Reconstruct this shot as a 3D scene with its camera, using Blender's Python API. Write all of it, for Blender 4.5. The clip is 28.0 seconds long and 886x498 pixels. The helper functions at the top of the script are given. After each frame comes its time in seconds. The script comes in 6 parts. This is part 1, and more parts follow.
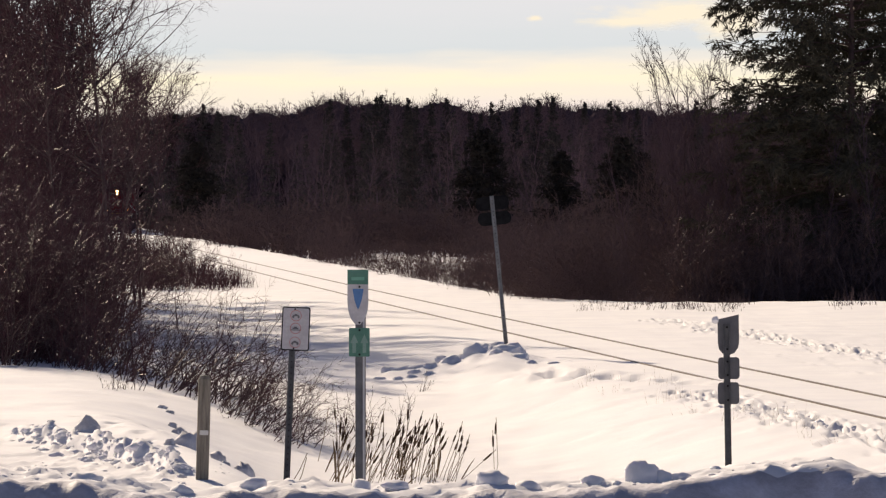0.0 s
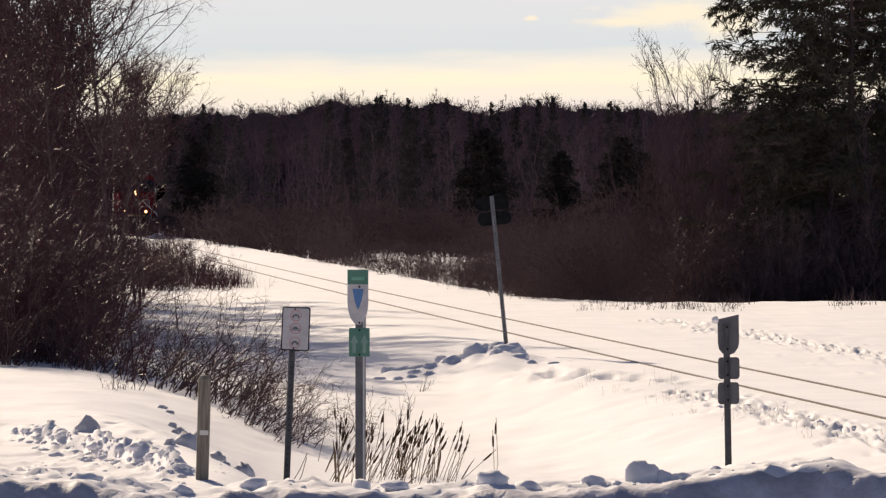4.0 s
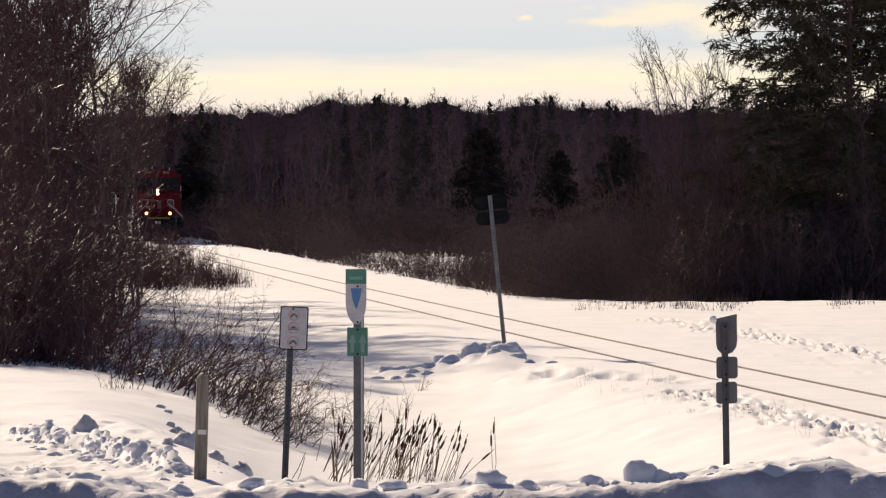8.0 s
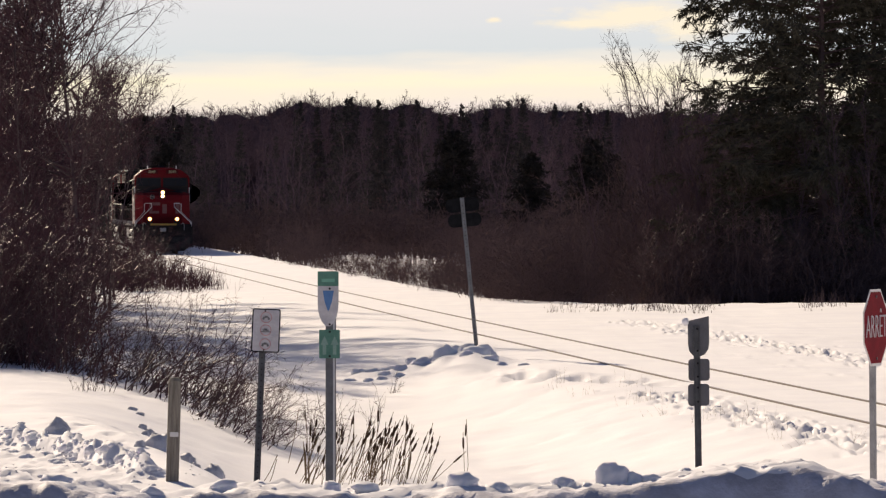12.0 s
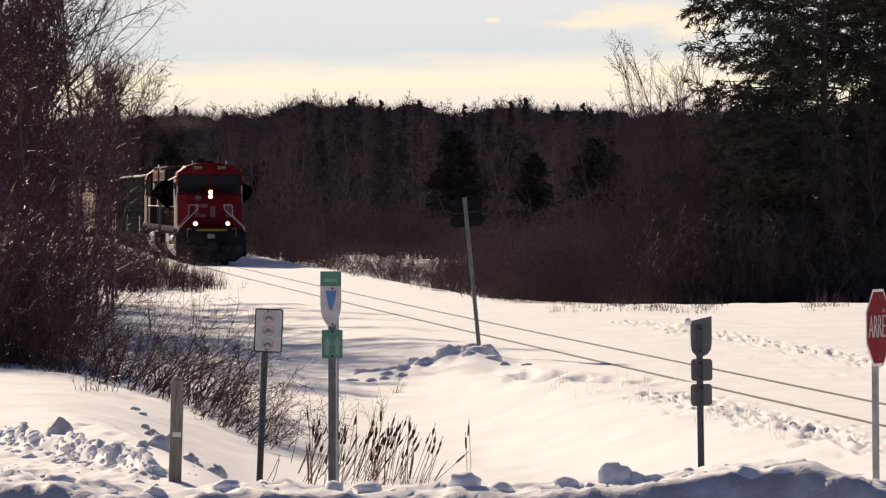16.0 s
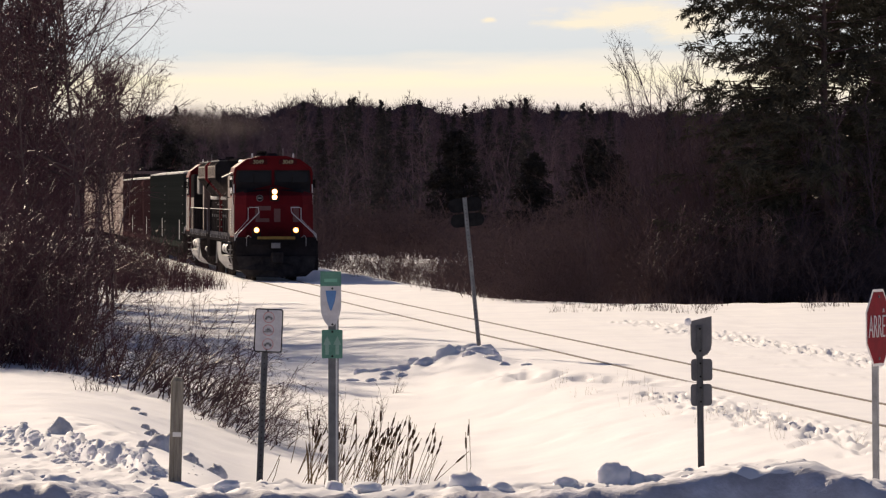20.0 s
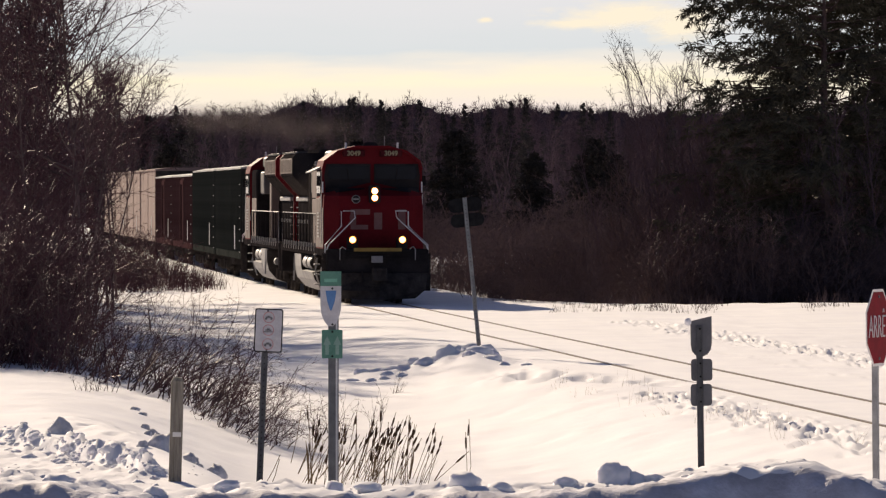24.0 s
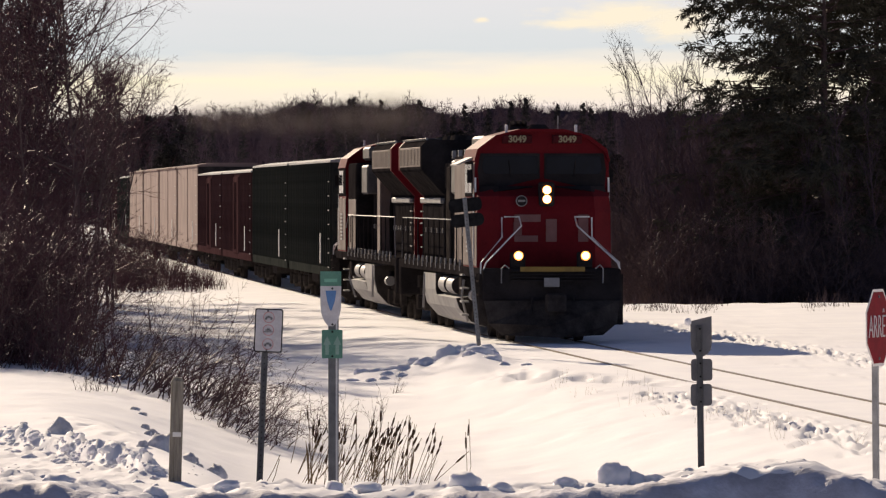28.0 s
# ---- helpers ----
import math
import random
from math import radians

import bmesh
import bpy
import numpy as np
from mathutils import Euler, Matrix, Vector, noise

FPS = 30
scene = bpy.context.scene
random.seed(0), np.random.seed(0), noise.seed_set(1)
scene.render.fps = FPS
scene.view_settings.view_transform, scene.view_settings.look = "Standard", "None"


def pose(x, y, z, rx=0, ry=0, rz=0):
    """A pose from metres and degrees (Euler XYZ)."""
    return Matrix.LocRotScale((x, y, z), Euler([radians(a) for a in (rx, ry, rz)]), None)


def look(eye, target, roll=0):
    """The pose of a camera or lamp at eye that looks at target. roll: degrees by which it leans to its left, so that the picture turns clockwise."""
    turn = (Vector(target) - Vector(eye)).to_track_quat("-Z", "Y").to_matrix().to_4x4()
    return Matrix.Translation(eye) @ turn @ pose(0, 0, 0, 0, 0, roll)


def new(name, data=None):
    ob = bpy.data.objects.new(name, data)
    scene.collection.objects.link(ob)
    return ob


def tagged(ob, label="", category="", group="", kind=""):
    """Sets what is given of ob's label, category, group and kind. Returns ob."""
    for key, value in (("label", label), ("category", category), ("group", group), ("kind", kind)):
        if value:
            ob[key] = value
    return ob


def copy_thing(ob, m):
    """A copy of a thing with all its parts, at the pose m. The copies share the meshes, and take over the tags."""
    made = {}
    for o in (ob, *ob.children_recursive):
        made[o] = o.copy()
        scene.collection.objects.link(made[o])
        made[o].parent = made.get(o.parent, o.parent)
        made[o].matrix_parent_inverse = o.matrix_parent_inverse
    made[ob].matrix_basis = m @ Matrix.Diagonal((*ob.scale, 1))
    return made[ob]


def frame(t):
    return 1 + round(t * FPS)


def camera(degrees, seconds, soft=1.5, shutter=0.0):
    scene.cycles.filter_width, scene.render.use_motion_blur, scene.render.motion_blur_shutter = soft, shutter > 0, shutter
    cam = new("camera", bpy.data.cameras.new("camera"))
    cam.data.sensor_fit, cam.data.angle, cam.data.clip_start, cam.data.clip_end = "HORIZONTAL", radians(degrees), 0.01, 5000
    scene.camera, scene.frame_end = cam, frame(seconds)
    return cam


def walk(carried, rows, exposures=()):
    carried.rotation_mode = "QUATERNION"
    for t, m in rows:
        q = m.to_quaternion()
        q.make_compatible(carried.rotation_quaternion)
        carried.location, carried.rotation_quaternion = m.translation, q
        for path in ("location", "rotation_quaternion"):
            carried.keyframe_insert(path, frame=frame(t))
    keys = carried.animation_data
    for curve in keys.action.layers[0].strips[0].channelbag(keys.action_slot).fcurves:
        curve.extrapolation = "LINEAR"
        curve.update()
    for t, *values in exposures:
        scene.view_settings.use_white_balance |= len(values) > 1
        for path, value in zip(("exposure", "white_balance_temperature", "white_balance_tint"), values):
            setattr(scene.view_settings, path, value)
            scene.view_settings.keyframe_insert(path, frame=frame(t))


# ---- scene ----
F_PX, EYE = 10400.0, (0.0, 0.0, 3.25)
cam = camera(math.degrees(2 * math.atan(784 / F_PX)), 28.0, soft=1.3)


def aim(dx, dy):
    """The tripod head: dx, dy is how far the view is off its last position."""
    return look(EYE, (-dx / F_PX * 100, 100, EYE[2] - (97 - dy) / F_PX * 100))


walk(cam, [(0, aim(48, -3)), (3.5, aim(48, -3)), (7.0, aim(48, -3)), (7.5, aim(46.3, -4.6)), (8.0, aim(44.7, -4)),
           (8.5, aim(28, 0)), (9.0, aim(-6, -1)), (9.5, aim(-11, 0)), (10.0, aim(-14, 1.3)), (10.5, aim(-14, 1.3)),
           (11.0, aim(-11, 0)), (11.5, aim(-8, 0)), (12.0, aim(-4.7, 0)), (12.5, aim(-1.8, 0)), (14.5, aim(0, 0)),
           (28, aim(0, 0))],
     exposures=[(0, 0.37, 6600, 21), (28, 0.37, 6600, 21)])

# sun low ahead and a little to the left
SUN_ELEV, SUN_AZ = 21.0, -20.5
world = bpy.data.worlds.new("sky")
scene.world = world
world.use_nodes = True
wn = world.node_tree.nodes
sky = wn.new("ShaderNodeTexSky")
sky.sky_type, sky.sun_disc = "NISHITA", False
sky.sun_elevation, sky.sun_rotation = radians(SUN_ELEV), radians(SUN_AZ)
sky.air_density, sky.dust_density, sky.ozone_density = 0.5, 0.9, 1.5
world.node_tree.links.new(sky.outputs[0], wn["Background"].inputs[0])
wn["Background"].inputs[1].default_value = 0.062
sun = new("sun", bpy.data.lights.new("sun", "SUN"))
sun.data.energy, sun.data.angle, sun.data.color = 4.95, radians(0.5), (1.0, 0.885, 0.63)
ce = math.cos(radians(SUN_ELEV))
to_sun = Vector((math.sin(radians(SUN_AZ)) * ce, math.cos(radians(SUN_AZ)) * ce, math.sin(radians(SUN_ELEV))))
sun.matrix_world = look(to_sun * 50, (0, 0, 0))


def sky_nodes(m):
    m.use_nodes = True
    nt = m.node_tree
    nt.nodes.remove(nt.nodes["Principled BSDF"])
    return nt, nt.nodes["Material Output"].inputs["Surface"]


def backdrop_material():
    """Hazy winter sky over a bank of low cream cloud, by height above the ground."""
    m = bpy.data.materials.new("hazy_sky")
    nt, out = sky_nodes(m)
    N, L = nt.nodes, nt.links
    tc, sep = N.new("ShaderNodeTexCoord"), N.new("ShaderNodeSeparateXYZ")
    L.new(tc.outputs["Object"], sep.inputs[0])

    def fuzz(scale, stretch, amount, base):
        mp, n, k = N.new("ShaderNodeMapping"), N.new("ShaderNodeTexNoise"), N.new("ShaderNodeMath")
        mp.inputs["Scale"].default_value = stretch
        n.inputs["Scale"].default_value, n.inputs["Detail"].default_value = scale, 5
        L.new(tc.outputs["Object"], mp.inputs[0]), L.new(mp.outputs[0], n.inputs["Vector"]), L.new(n.outputs["Fac"], k.inputs[0])
        k.operation, k.inputs[1].default_value = "MULTIPLY_ADD", amount
        L.new(base, k.inputs[2])
        return k.outputs[0]
    h = fuzz(0.006, (1, 1, 5), 22.0, sep.outputs["Z"])
    h = fuzz(0.02, (1, 1, 8), 13.0, h)
    half = N.new("ShaderNodeMath")
    half.operation, half.inputs[1].default_value, half.inputs[2].default_value = "MULTIPLY_ADD", 1 / 130.0, -16 / 130.0
    L.new(h, half.inputs[0])
    r = N.new("ShaderNodeValToRGB")
    stops = ((0.0, (0.68, 0.63, 0.56)), (0.33, (0.76, 0.70, 0.62)), (0.47, (0.83, 0.80, 0.57)), (0.515, (0.77, 0.75, 0.61)), (0.585, (0.585, 0.655, 0.63)), (0.8, (0.645, 0.68, 0.655)), (1.0, (0.60, 0.64, 0.63)))
    el = r.color_ramp.elements
    while len(el) < len(stops):
        el.new(0.5)
    for e, (p, c) in zip(el, stops):
        e.position, e.color = p, (*c, 1)
    L.new(half.outputs[0], r.inputs[0])
    em = N.new("ShaderNodeEmission")
    L.new(r.outputs[0], em.inputs[0])
    em.inputs[1].default_value = 0.92
    L.new(em.outputs[0], out)
    return m


def cloud_material():
    m = bpy.data.materials.new("wisp_cloud")
    nt, out = sky_nodes(m)
    N, L = nt.nodes, nt.links
    tc, mp, n = N.new("ShaderNodeTexCoord"), N.new("ShaderNodeMapping"), N.new("ShaderNodeTexNoise")
    mp.inputs["Scale"].default_value = (1, 1, 4)
    n.inputs["Scale"].default_value, n.inputs["Detail"].default_value, n.inputs["Roughness"].default_value = 0.05, 7, 0.6
    L.new(tc.outputs["Object"], mp.inputs[0]), L.new(mp.outputs[0], n.inputs["Vector"])
    g, gm = N.new("ShaderNodeTexGradient"), N.new("ShaderNodeMapping")
    g.gradient_type = "QUADRATIC_SPHERE"
    gm.inputs["Location"].default_value, gm.inputs["Scale"].default_value = (-1, 0, -1), (2, 0, 2)
    L.new(tc.outputs["Generated"], gm.inputs[0]), L.new(gm.outputs[0], g.inputs[0])
    mul, thr = N.new("ShaderNodeMath"), N.new("ShaderNodeMapRange")
    mul.operation = "MULTIPLY_ADD"
    L.new(g.outputs["Fac"], mul.inputs[0])
    mul.inputs[1].default_value = 0.9
    L.new(n.outputs["Fac"], mul.inputs[2])
    thr.inputs["From Min"].default_value, thr.inputs["From Max"].default_value = 0.62, 1.05
    L.new(mul.outputs[0], thr.inputs["Value"])
    fade, cut = N.new("ShaderNodeMath"), N.new("ShaderNodeMapRange")
    fade.operation = "MULTIPLY"
    cut.inputs["From Max"].default_value = 0.12
    L.new(g.outputs["Fac"], cut.inputs["Value"])
    L.new(thr.outputs[0], fade.inputs[0]), L.new(cut.outputs[0], fade.inputs[1])
    em, tr, mix = N.new("ShaderNodeEmission"), N.new("ShaderNodeBsdfTransparent"), N.new("ShaderNodeMixShader")
    em.inputs[0].default_value = (0.74, 0.70, 0.52, 1)
    L.new(fade.outputs[0], mix.inputs[0]), L.new(tr.outputs[0], mix.inputs[1]), L.new(em.outputs[0], mix.inputs[2])
    L.new(mix.outputs[0], out)
    return m


# ---- materials ----
def ramp(nt, fac, stops):
    n = nt.nodes.new("ShaderNodeValToRGB")
    el = n.color_ramp.elements
    while len(el) < len(stops):
        el.new(0.5)
    for e, (p, c) in zip(el, stops):
        e.position, e.color = p, (*c, 1)
    nt.links.new(fac, n.inputs[0])
    return n.outputs[0]


def noise_tex(nt, scale, detail=5, rough=0.6, stretch=None):
    tc = nt.nodes.new("ShaderNodeTexCoord")
    n = nt.nodes.new("ShaderNodeTexNoise")
    n.inputs["Scale"].default_value, n.inputs["Detail"].default_value = scale, detail
    n.inputs["Roughness"].default_value = rough
    src = tc.outputs["Object"]
    if stretch:
        mp = nt.nodes.new("ShaderNodeMapping")
        mp.inputs["Scale"].default_value = stretch
        nt.links.new(src, mp.inputs[0])
        src = mp.outputs[0]
    nt.links.new(src, n.inputs["Vector"])
    return n.outputs["Fac"]


def mat(name, dark, light, rough=0.6, metal=0.0, scale=3.0, fine=40.0, bump=0.1, stretch=None, dist=0.02, spec=0.5, island=False):
    """Two colours mixed by a coarse and a fine noise, with relief."""
    m = bpy.data.materials.new(name)
    m.use_nodes = True
    nt = m.node_tree
    b = nt.nodes["Principled BSDF"]
    n1, n2 = noise_tex(nt, scale, 4, 0.6, stretch), noise_tex(nt, fine, 3, 0.7, stretch)
    mix = nt.nodes.new("ShaderNodeMath")
    mix.operation = "MULTIPLY_ADD"
    nt.links.new(n2, mix.inputs[0])
    mix.inputs[1].default_value = 0.4
    half = nt.nodes.new("ShaderNodeMath")
    half.operation = "MULTIPLY_ADD"
    nt.links.new(n1, half.inputs[0])
    half.inputs[1].default_value, half.inputs[2].default_value = 1.2, -0.3
    if island:
        geo = nt.nodes.new("ShaderNodeNewGeometry")
        rnd = nt.nodes.new("ShaderNodeMath")
        rnd.operation = "MULTIPLY_ADD"
        nt.links.new(geo.outputs["Random Per Island"], rnd.inputs[0])
        rnd.inputs[1].default_value = 0.5
        nt.links.new(half.outputs[0], rnd.inputs[2])
        nt.links.new(rnd.outputs[0], mix.inputs[2])
    else:
        nt.links.new(half.outputs[0], mix.inputs[2])
    nt.links.new(ramp(nt, mix.outputs[0], [(0.3, dark), (0.8, light)]), b.inputs["Base Color"])
    b.inputs["Roughness"].default_value, b.inputs["Metallic"].default_value = rough, metal
    b.inputs["Specular IOR Level"].default_value = spec
    if bump:
        bp = nt.nodes.new("ShaderNodeBump")
        bp.inputs["Strength"].default_value, bp.inputs["Distance"].default_value = bump, dist
        nt.links.new(mix.outputs[0], bp.inputs["Height"])
        nt.links.new(bp.outputs[0], b.inputs["Normal"])
    return m


def glow(name, colour, strength):
    m = bpy.data.materials.new(name)
    m.use_nodes = True
    b = m.node_tree.nodes["Principled BSDF"]
    b.inputs["Base Color"].default_value = (*colour, 1)
    b.inputs["Emission Color"].default_value, b.inputs["Emission Strength"].default_value = (*colour, 1), strength
    return m


SNOW = mat("snow", (0.81, 0.80, 0.84), (0.91, 0.897, 0.91), 0.9, 0, 0.5, 16.0, 0.4, None, 0.03, 0.3)
# plough dirt and the bank's blue shade put into one colour
DIRTY_SHADED = mat("dirty_shaded_plough_snow", (0.40, 0.385, 0.43), (0.76, 0.745, 0.82), 0.7, 0, 1.6, 14.0, 0.6, None, 0.05, 0.2)
BARK = mat("bark", (0.042, 0.027, 0.028), (0.11, 0.072, 0.07), 0.55, 0, 2.0, 20, 0.3, None, 0.01, 0.07, True)
RED_TWIG = mat("red_twig", (0.031, 0.0145, 0.0175), (0.093, 0.043, 0.050), 0.5, 0, 1.0, 20, 0.0, None, 0.01, 0.06, True)
GREY_BARK = mat("grey_bark", (0.066, 0.044, 0.053), (0.120, 0.082, 0.096), 0.8, 0, 0.2, 3, 0.2, None, 0.01, 0.0, True)
# even bark tone with distance haze put into the colour
DEEP_BARK = mat("hazed_deep_bark", (0.060, 0.044, 0.051), (0.095, 0.070, 0.080), 1.0, 0, 0.2, 3, 0.0, None, 0.01, 0.0, True)
BRUSH = mat("brush_twig", (0.058, 0.040, 0.041), (0.118, 0.081, 0.080), 1.0, 0, 0.4, 6, 0.0, None, 0.01, 0.0, True)
# lighter copy of the brush twigs, brightened against the spruces' shade
LIT_BRUSH = mat("lightened_brush_twig", (0.080, 0.050, 0.047), (0.17, 0.105, 0.098), 0.7, 0, 0.4, 6, 0.0, None, 0.01, 0.08, True)
# needle copy for far conifers, distance haze painted into it
HAZED_NEEDLE = mat("hazed_needles", (0.042, 0.037, 0.035), (0.080, 0.070, 0.066), 1.0, 0, 1.0, 12, 0.0, None, 0.01, 0.0, True)
YOUNG = mat("young_spruce_needles", (0.027, 0.024, 0.021), (0.056, 0.049, 0.042), 1.0, 0, 1.0, 12, 0.0, None, 0.01, 0.0, True)
NEEDLE = mat("spruce_needles", (0.046, 0.042, 0.032), (0.098, 0.088, 0.064), 1.0, 0, 1.0, 12, 0.0, None, 0.01, 0.0, True)
REED = mat("dry_reed", (0.06, 0.038, 0.02), (0.20, 0.135, 0.075), 0.7, 0, 3, 30, 0.2, None, 0.01, 0.3, True)
CATTAIL = mat("cattail_brown", (0.025, 0.014, 0.008), (0.09, 0.05, 0.025), 0.9, 0, 8, 90, 0.4, None, 0.01, 0.2)
STEEL = mat("galvanised_steel", (0.085, 0.088, 0.098), (0.17, 0.172, 0.185), 0.55, 0.4, 5, 60, 0.1)
# lighter copy of the steel for posts drawn as catching the light
LIT_STEEL = mat("lit_galvanised_steel", (0.18, 0.183, 0.195), (0.34, 0.343, 0.36), 0.5, 0.4, 5, 60, 0.1)
RAIL = mat("rail_steel", (0.10, 0.078, 0.06), (0.22, 0.175, 0.135), 0.7, 0.0, 4, 50, 0.1, None, 0.02, 0.1)
SHINE = mat("polished_rail_head", (0.16, 0.13, 0.105), (0.30, 0.25, 0.2), 0.4, 0.0, 2, 30, 0.05, None, 0.02, 0.1)
TIMBER = mat("weathered_timber", (0.13, 0.115, 0.095), (0.34, 0.30, 0.25), 0.85, 0, 4, 40, 0.5, (8, 8, 0.6))
RED = mat("red_orange_paint", (0.098, 0.008, 0.011), (0.160, 0.013, 0.017), 0.65, 0, 0.8, 14, 0.05, None, 0.02, 0.03)
BLACK = mat("black_paint", (0.018, 0.0155, 0.0165), (0.042, 0.037, 0.038), 1.0, 0, 1.2, 16, 0.05, None, 0.02, 0.0)
GRIME = mat("black_running_gear", (0.026, 0.022, 0.022), (0.072, 0.062, 0.057), 0.8, 0.0, 3, 25, 0.3, None, 0.02, 0.0)
WHITE = mat("white_paint", (0.62, 0.60, 0.58), (0.80, 0.79, 0.77), 0.4, 0, 1.5, 20, 0.08)
# grey that stands in for the sun's sheen on black panels
SHEEN = mat("sheen_grey_panel", (0.08, 0.072, 0.072), (0.18, 0.165, 0.155), 0.6, 0, 1.5, 20, 0.08, None, 0.02, 0.1)
# pale tone for side panels: grazing sun glare put into the colour
GLARE_PAINT = mat("sun_glare_side_paint", (0.125, 0.089, 0.083), (0.20, 0.147, 0.137), 0.7, 0, 1.2, 18, 0.06, None, 0.02, 0.1)
GREYP = mat("light_grey_paint", (0.24, 0.23, 0.23), (0.38, 0.365, 0.36), 0.6, 0, 1.5, 20, 0.08, None, 0.02, 0.2)
GLASS = mat("dark_glass", (0.004, 0.006, 0.012), (0.008, 0.012, 0.024), 0.1, 0, 1, 5, 0.0, None, 0.02, 0.08)
YELLOW = mat("yellow_paint", (0.20, 0.115, 0.010), (0.31, 0.185, 0.02), 0.5, 0, 4, 30, 0.1)
LAMP = glow("headlamp_glow", (1.0, 0.62, 0.27), 9.0)
# glow of rings added round the lenses to draw their halo
LAMP_HALO = glow("lamp_halo_glow", (1.0, 0.36, 0.08), 1.6)
LAMP_DIM = glow("ditch_lamp_glow", (1.0, 0.56, 0.21), 7.0)


# ---- mesh helpers ----
def raw_mesh(name, V, Fc, materials=(), smooth=False, index=None):
    """A mesh from numpy arrays: points (n, 3) and faces (m, 3 or 4)."""
    V, Fc = np.asarray(V, np.float32), np.asarray(Fc, np.int32)
    me = bpy.data.meshes.new(name)
    k = Fc.shape[1]
    me.vertices.add(len(V))
    me.vertices.foreach_set("co", V.ravel())
    me.loops.add(Fc.size)
    me.loops.foreach_set("vertex_index", Fc.ravel())
    me.polygons.add(len(Fc))
    me.polygons.foreach_set("loop_start", np.arange(0, Fc.size, k, dtype=np.int32))
    me.polygons.foreach_set("loop_total", np.full(len(Fc), k, np.int32))
    me.polygons.foreach_set("use_smooth", np.full(len(Fc), smooth))
    for m in materials:
        me.materials.append(m)
    if index is not None:
        me.polygons.foreach_set("material_index", np.asarray(index, np.int32))
    me.update(calc_edges=True)
    me.validate()
    return me


def thing(name, label, category, group="", kind="", at=None):
    ob = tagged(new(name), label, category, group, kind)
    ob.empty_display_size = 0.1
    if at is not None:
        ob.matrix_basis = at
    return ob


def part(name, bm, material, parent=None, label="", smooth=False):
    me = bpy.data.meshes.new(name)
    bm.to_mesh(me)
    bm.free()
    me.materials.append(material)
    if smooth:
        me.polygons.foreach_set("use_smooth", np.full(len(me.polygons), True))
    ob = new(name, me)
    ob.parent = parent
    return tagged(ob, label)


def share(ob, m, parent=None):
    """Another object on the same mesh."""
    o = new(ob.name.split(".")[0], ob.data)
    o.parent = parent or ob.parent
    o.matrix_basis = m
    return o


def box(bm, x0, x1, y0, y1, z0, z1, bevel=0.0):
    r = bmesh.ops.create_cube(bm, size=1.0, matrix=Matrix.LocRotScale(((x0 + x1) / 2, (y0 + y1) / 2, (z0 + z1) / 2), None, (x1 - x0, y1 - y0, z1 - z0)))
    if bevel:
        es = list({e for v in r["verts"] for e in v.link_edges})
        bmesh.ops.bevel(bm, geom=es, offset=bevel, segments=1, affect="EDGES")
    return bm


def boxes(*rows, bevel=0.0):
    bm = bmesh.new()
    for r in rows:
        box(bm, *r, bevel=bevel)
    return bm


def prism(bm, outline, axis, a, b):
    """A closed outline in two axes, drawn out along the third (axis) from a to b."""
    def p(u, v, w):
        return {"x": (w, u, v), "y": (u, w, v), "z": (u, v, w)}[axis]
    lo = [bm.verts.new(p(u, v, a)) for u, v in outline]
    hi = [bm.verts.new(p(u, v, b)) for u, v in outline]
    n = len(outline)
    bm.faces.new(lo[::-1]), bm.faces.new(hi)
    for i in range(n):
        bm.faces.new((lo[i], lo[(i + 1) % n], hi[(i + 1) % n], hi[i]))
    bmesh.ops.recalc_face_normals(bm, faces=bm.faces)
    return bm


def rod(bm, pts, r, n=6):
    """A round bar along a line of points."""
    pts = [Vector(p) for p in pts]
    rings = []
    for i, p in enumerate(pts):
        d = (pts[min(i + 1, len(pts) - 1)] - pts[max(i - 1, 0)]).normalized()
        u = d.orthogonal().normalized()
        w = d.cross(u)
        rings.append([bm.verts.new(p + r * (math.cos(k * math.tau / n) * u + math.sin(k * math.tau / n) * w)) for k in range(n)])
    for a, b in zip(rings, rings[1:]):
        da = (b[0].co - a[0].co)
        j = min(range(n), key=lambda q: (b[q].co - a[0].co).length)
        b[:] = b[j:] + b[:j]
        for k in range(n):
            bm.faces.new((a[k], a[(k + 1) % n], b[(k + 1) % n], b[k]))
    bm.faces.new(rings[0][::-1]), bm.faces.new(rings[-1])
    return bm


def drum(bm, centre, axis, r, length, n=20, r2=None):
    """A cylinder about a centre along x, y or z."""
    rot = {"x": Euler((0, math.pi / 2, 0)), "y": Euler((math.pi / 2, 0, 0)), "z": Euler((0, 0, 0))}[axis]
    bmesh.ops.create_cone(bm, cap_ends=True, segments=n, radius1=r, radius2=r if r2 is None else r2, depth=length,
                          matrix=Matrix.LocRotScale(centre, rot, None))
    return bm


# ---- the line ----
def line_x(y):
    """The track's centre line: x for a distance y from the camera."""
    y = np.asarray(y, float)
    return np.where(y < 245, 3.559e-5 * y * y - 0.106414 * y + 15.517, -8.418 - 0.08897 * (y - 245))


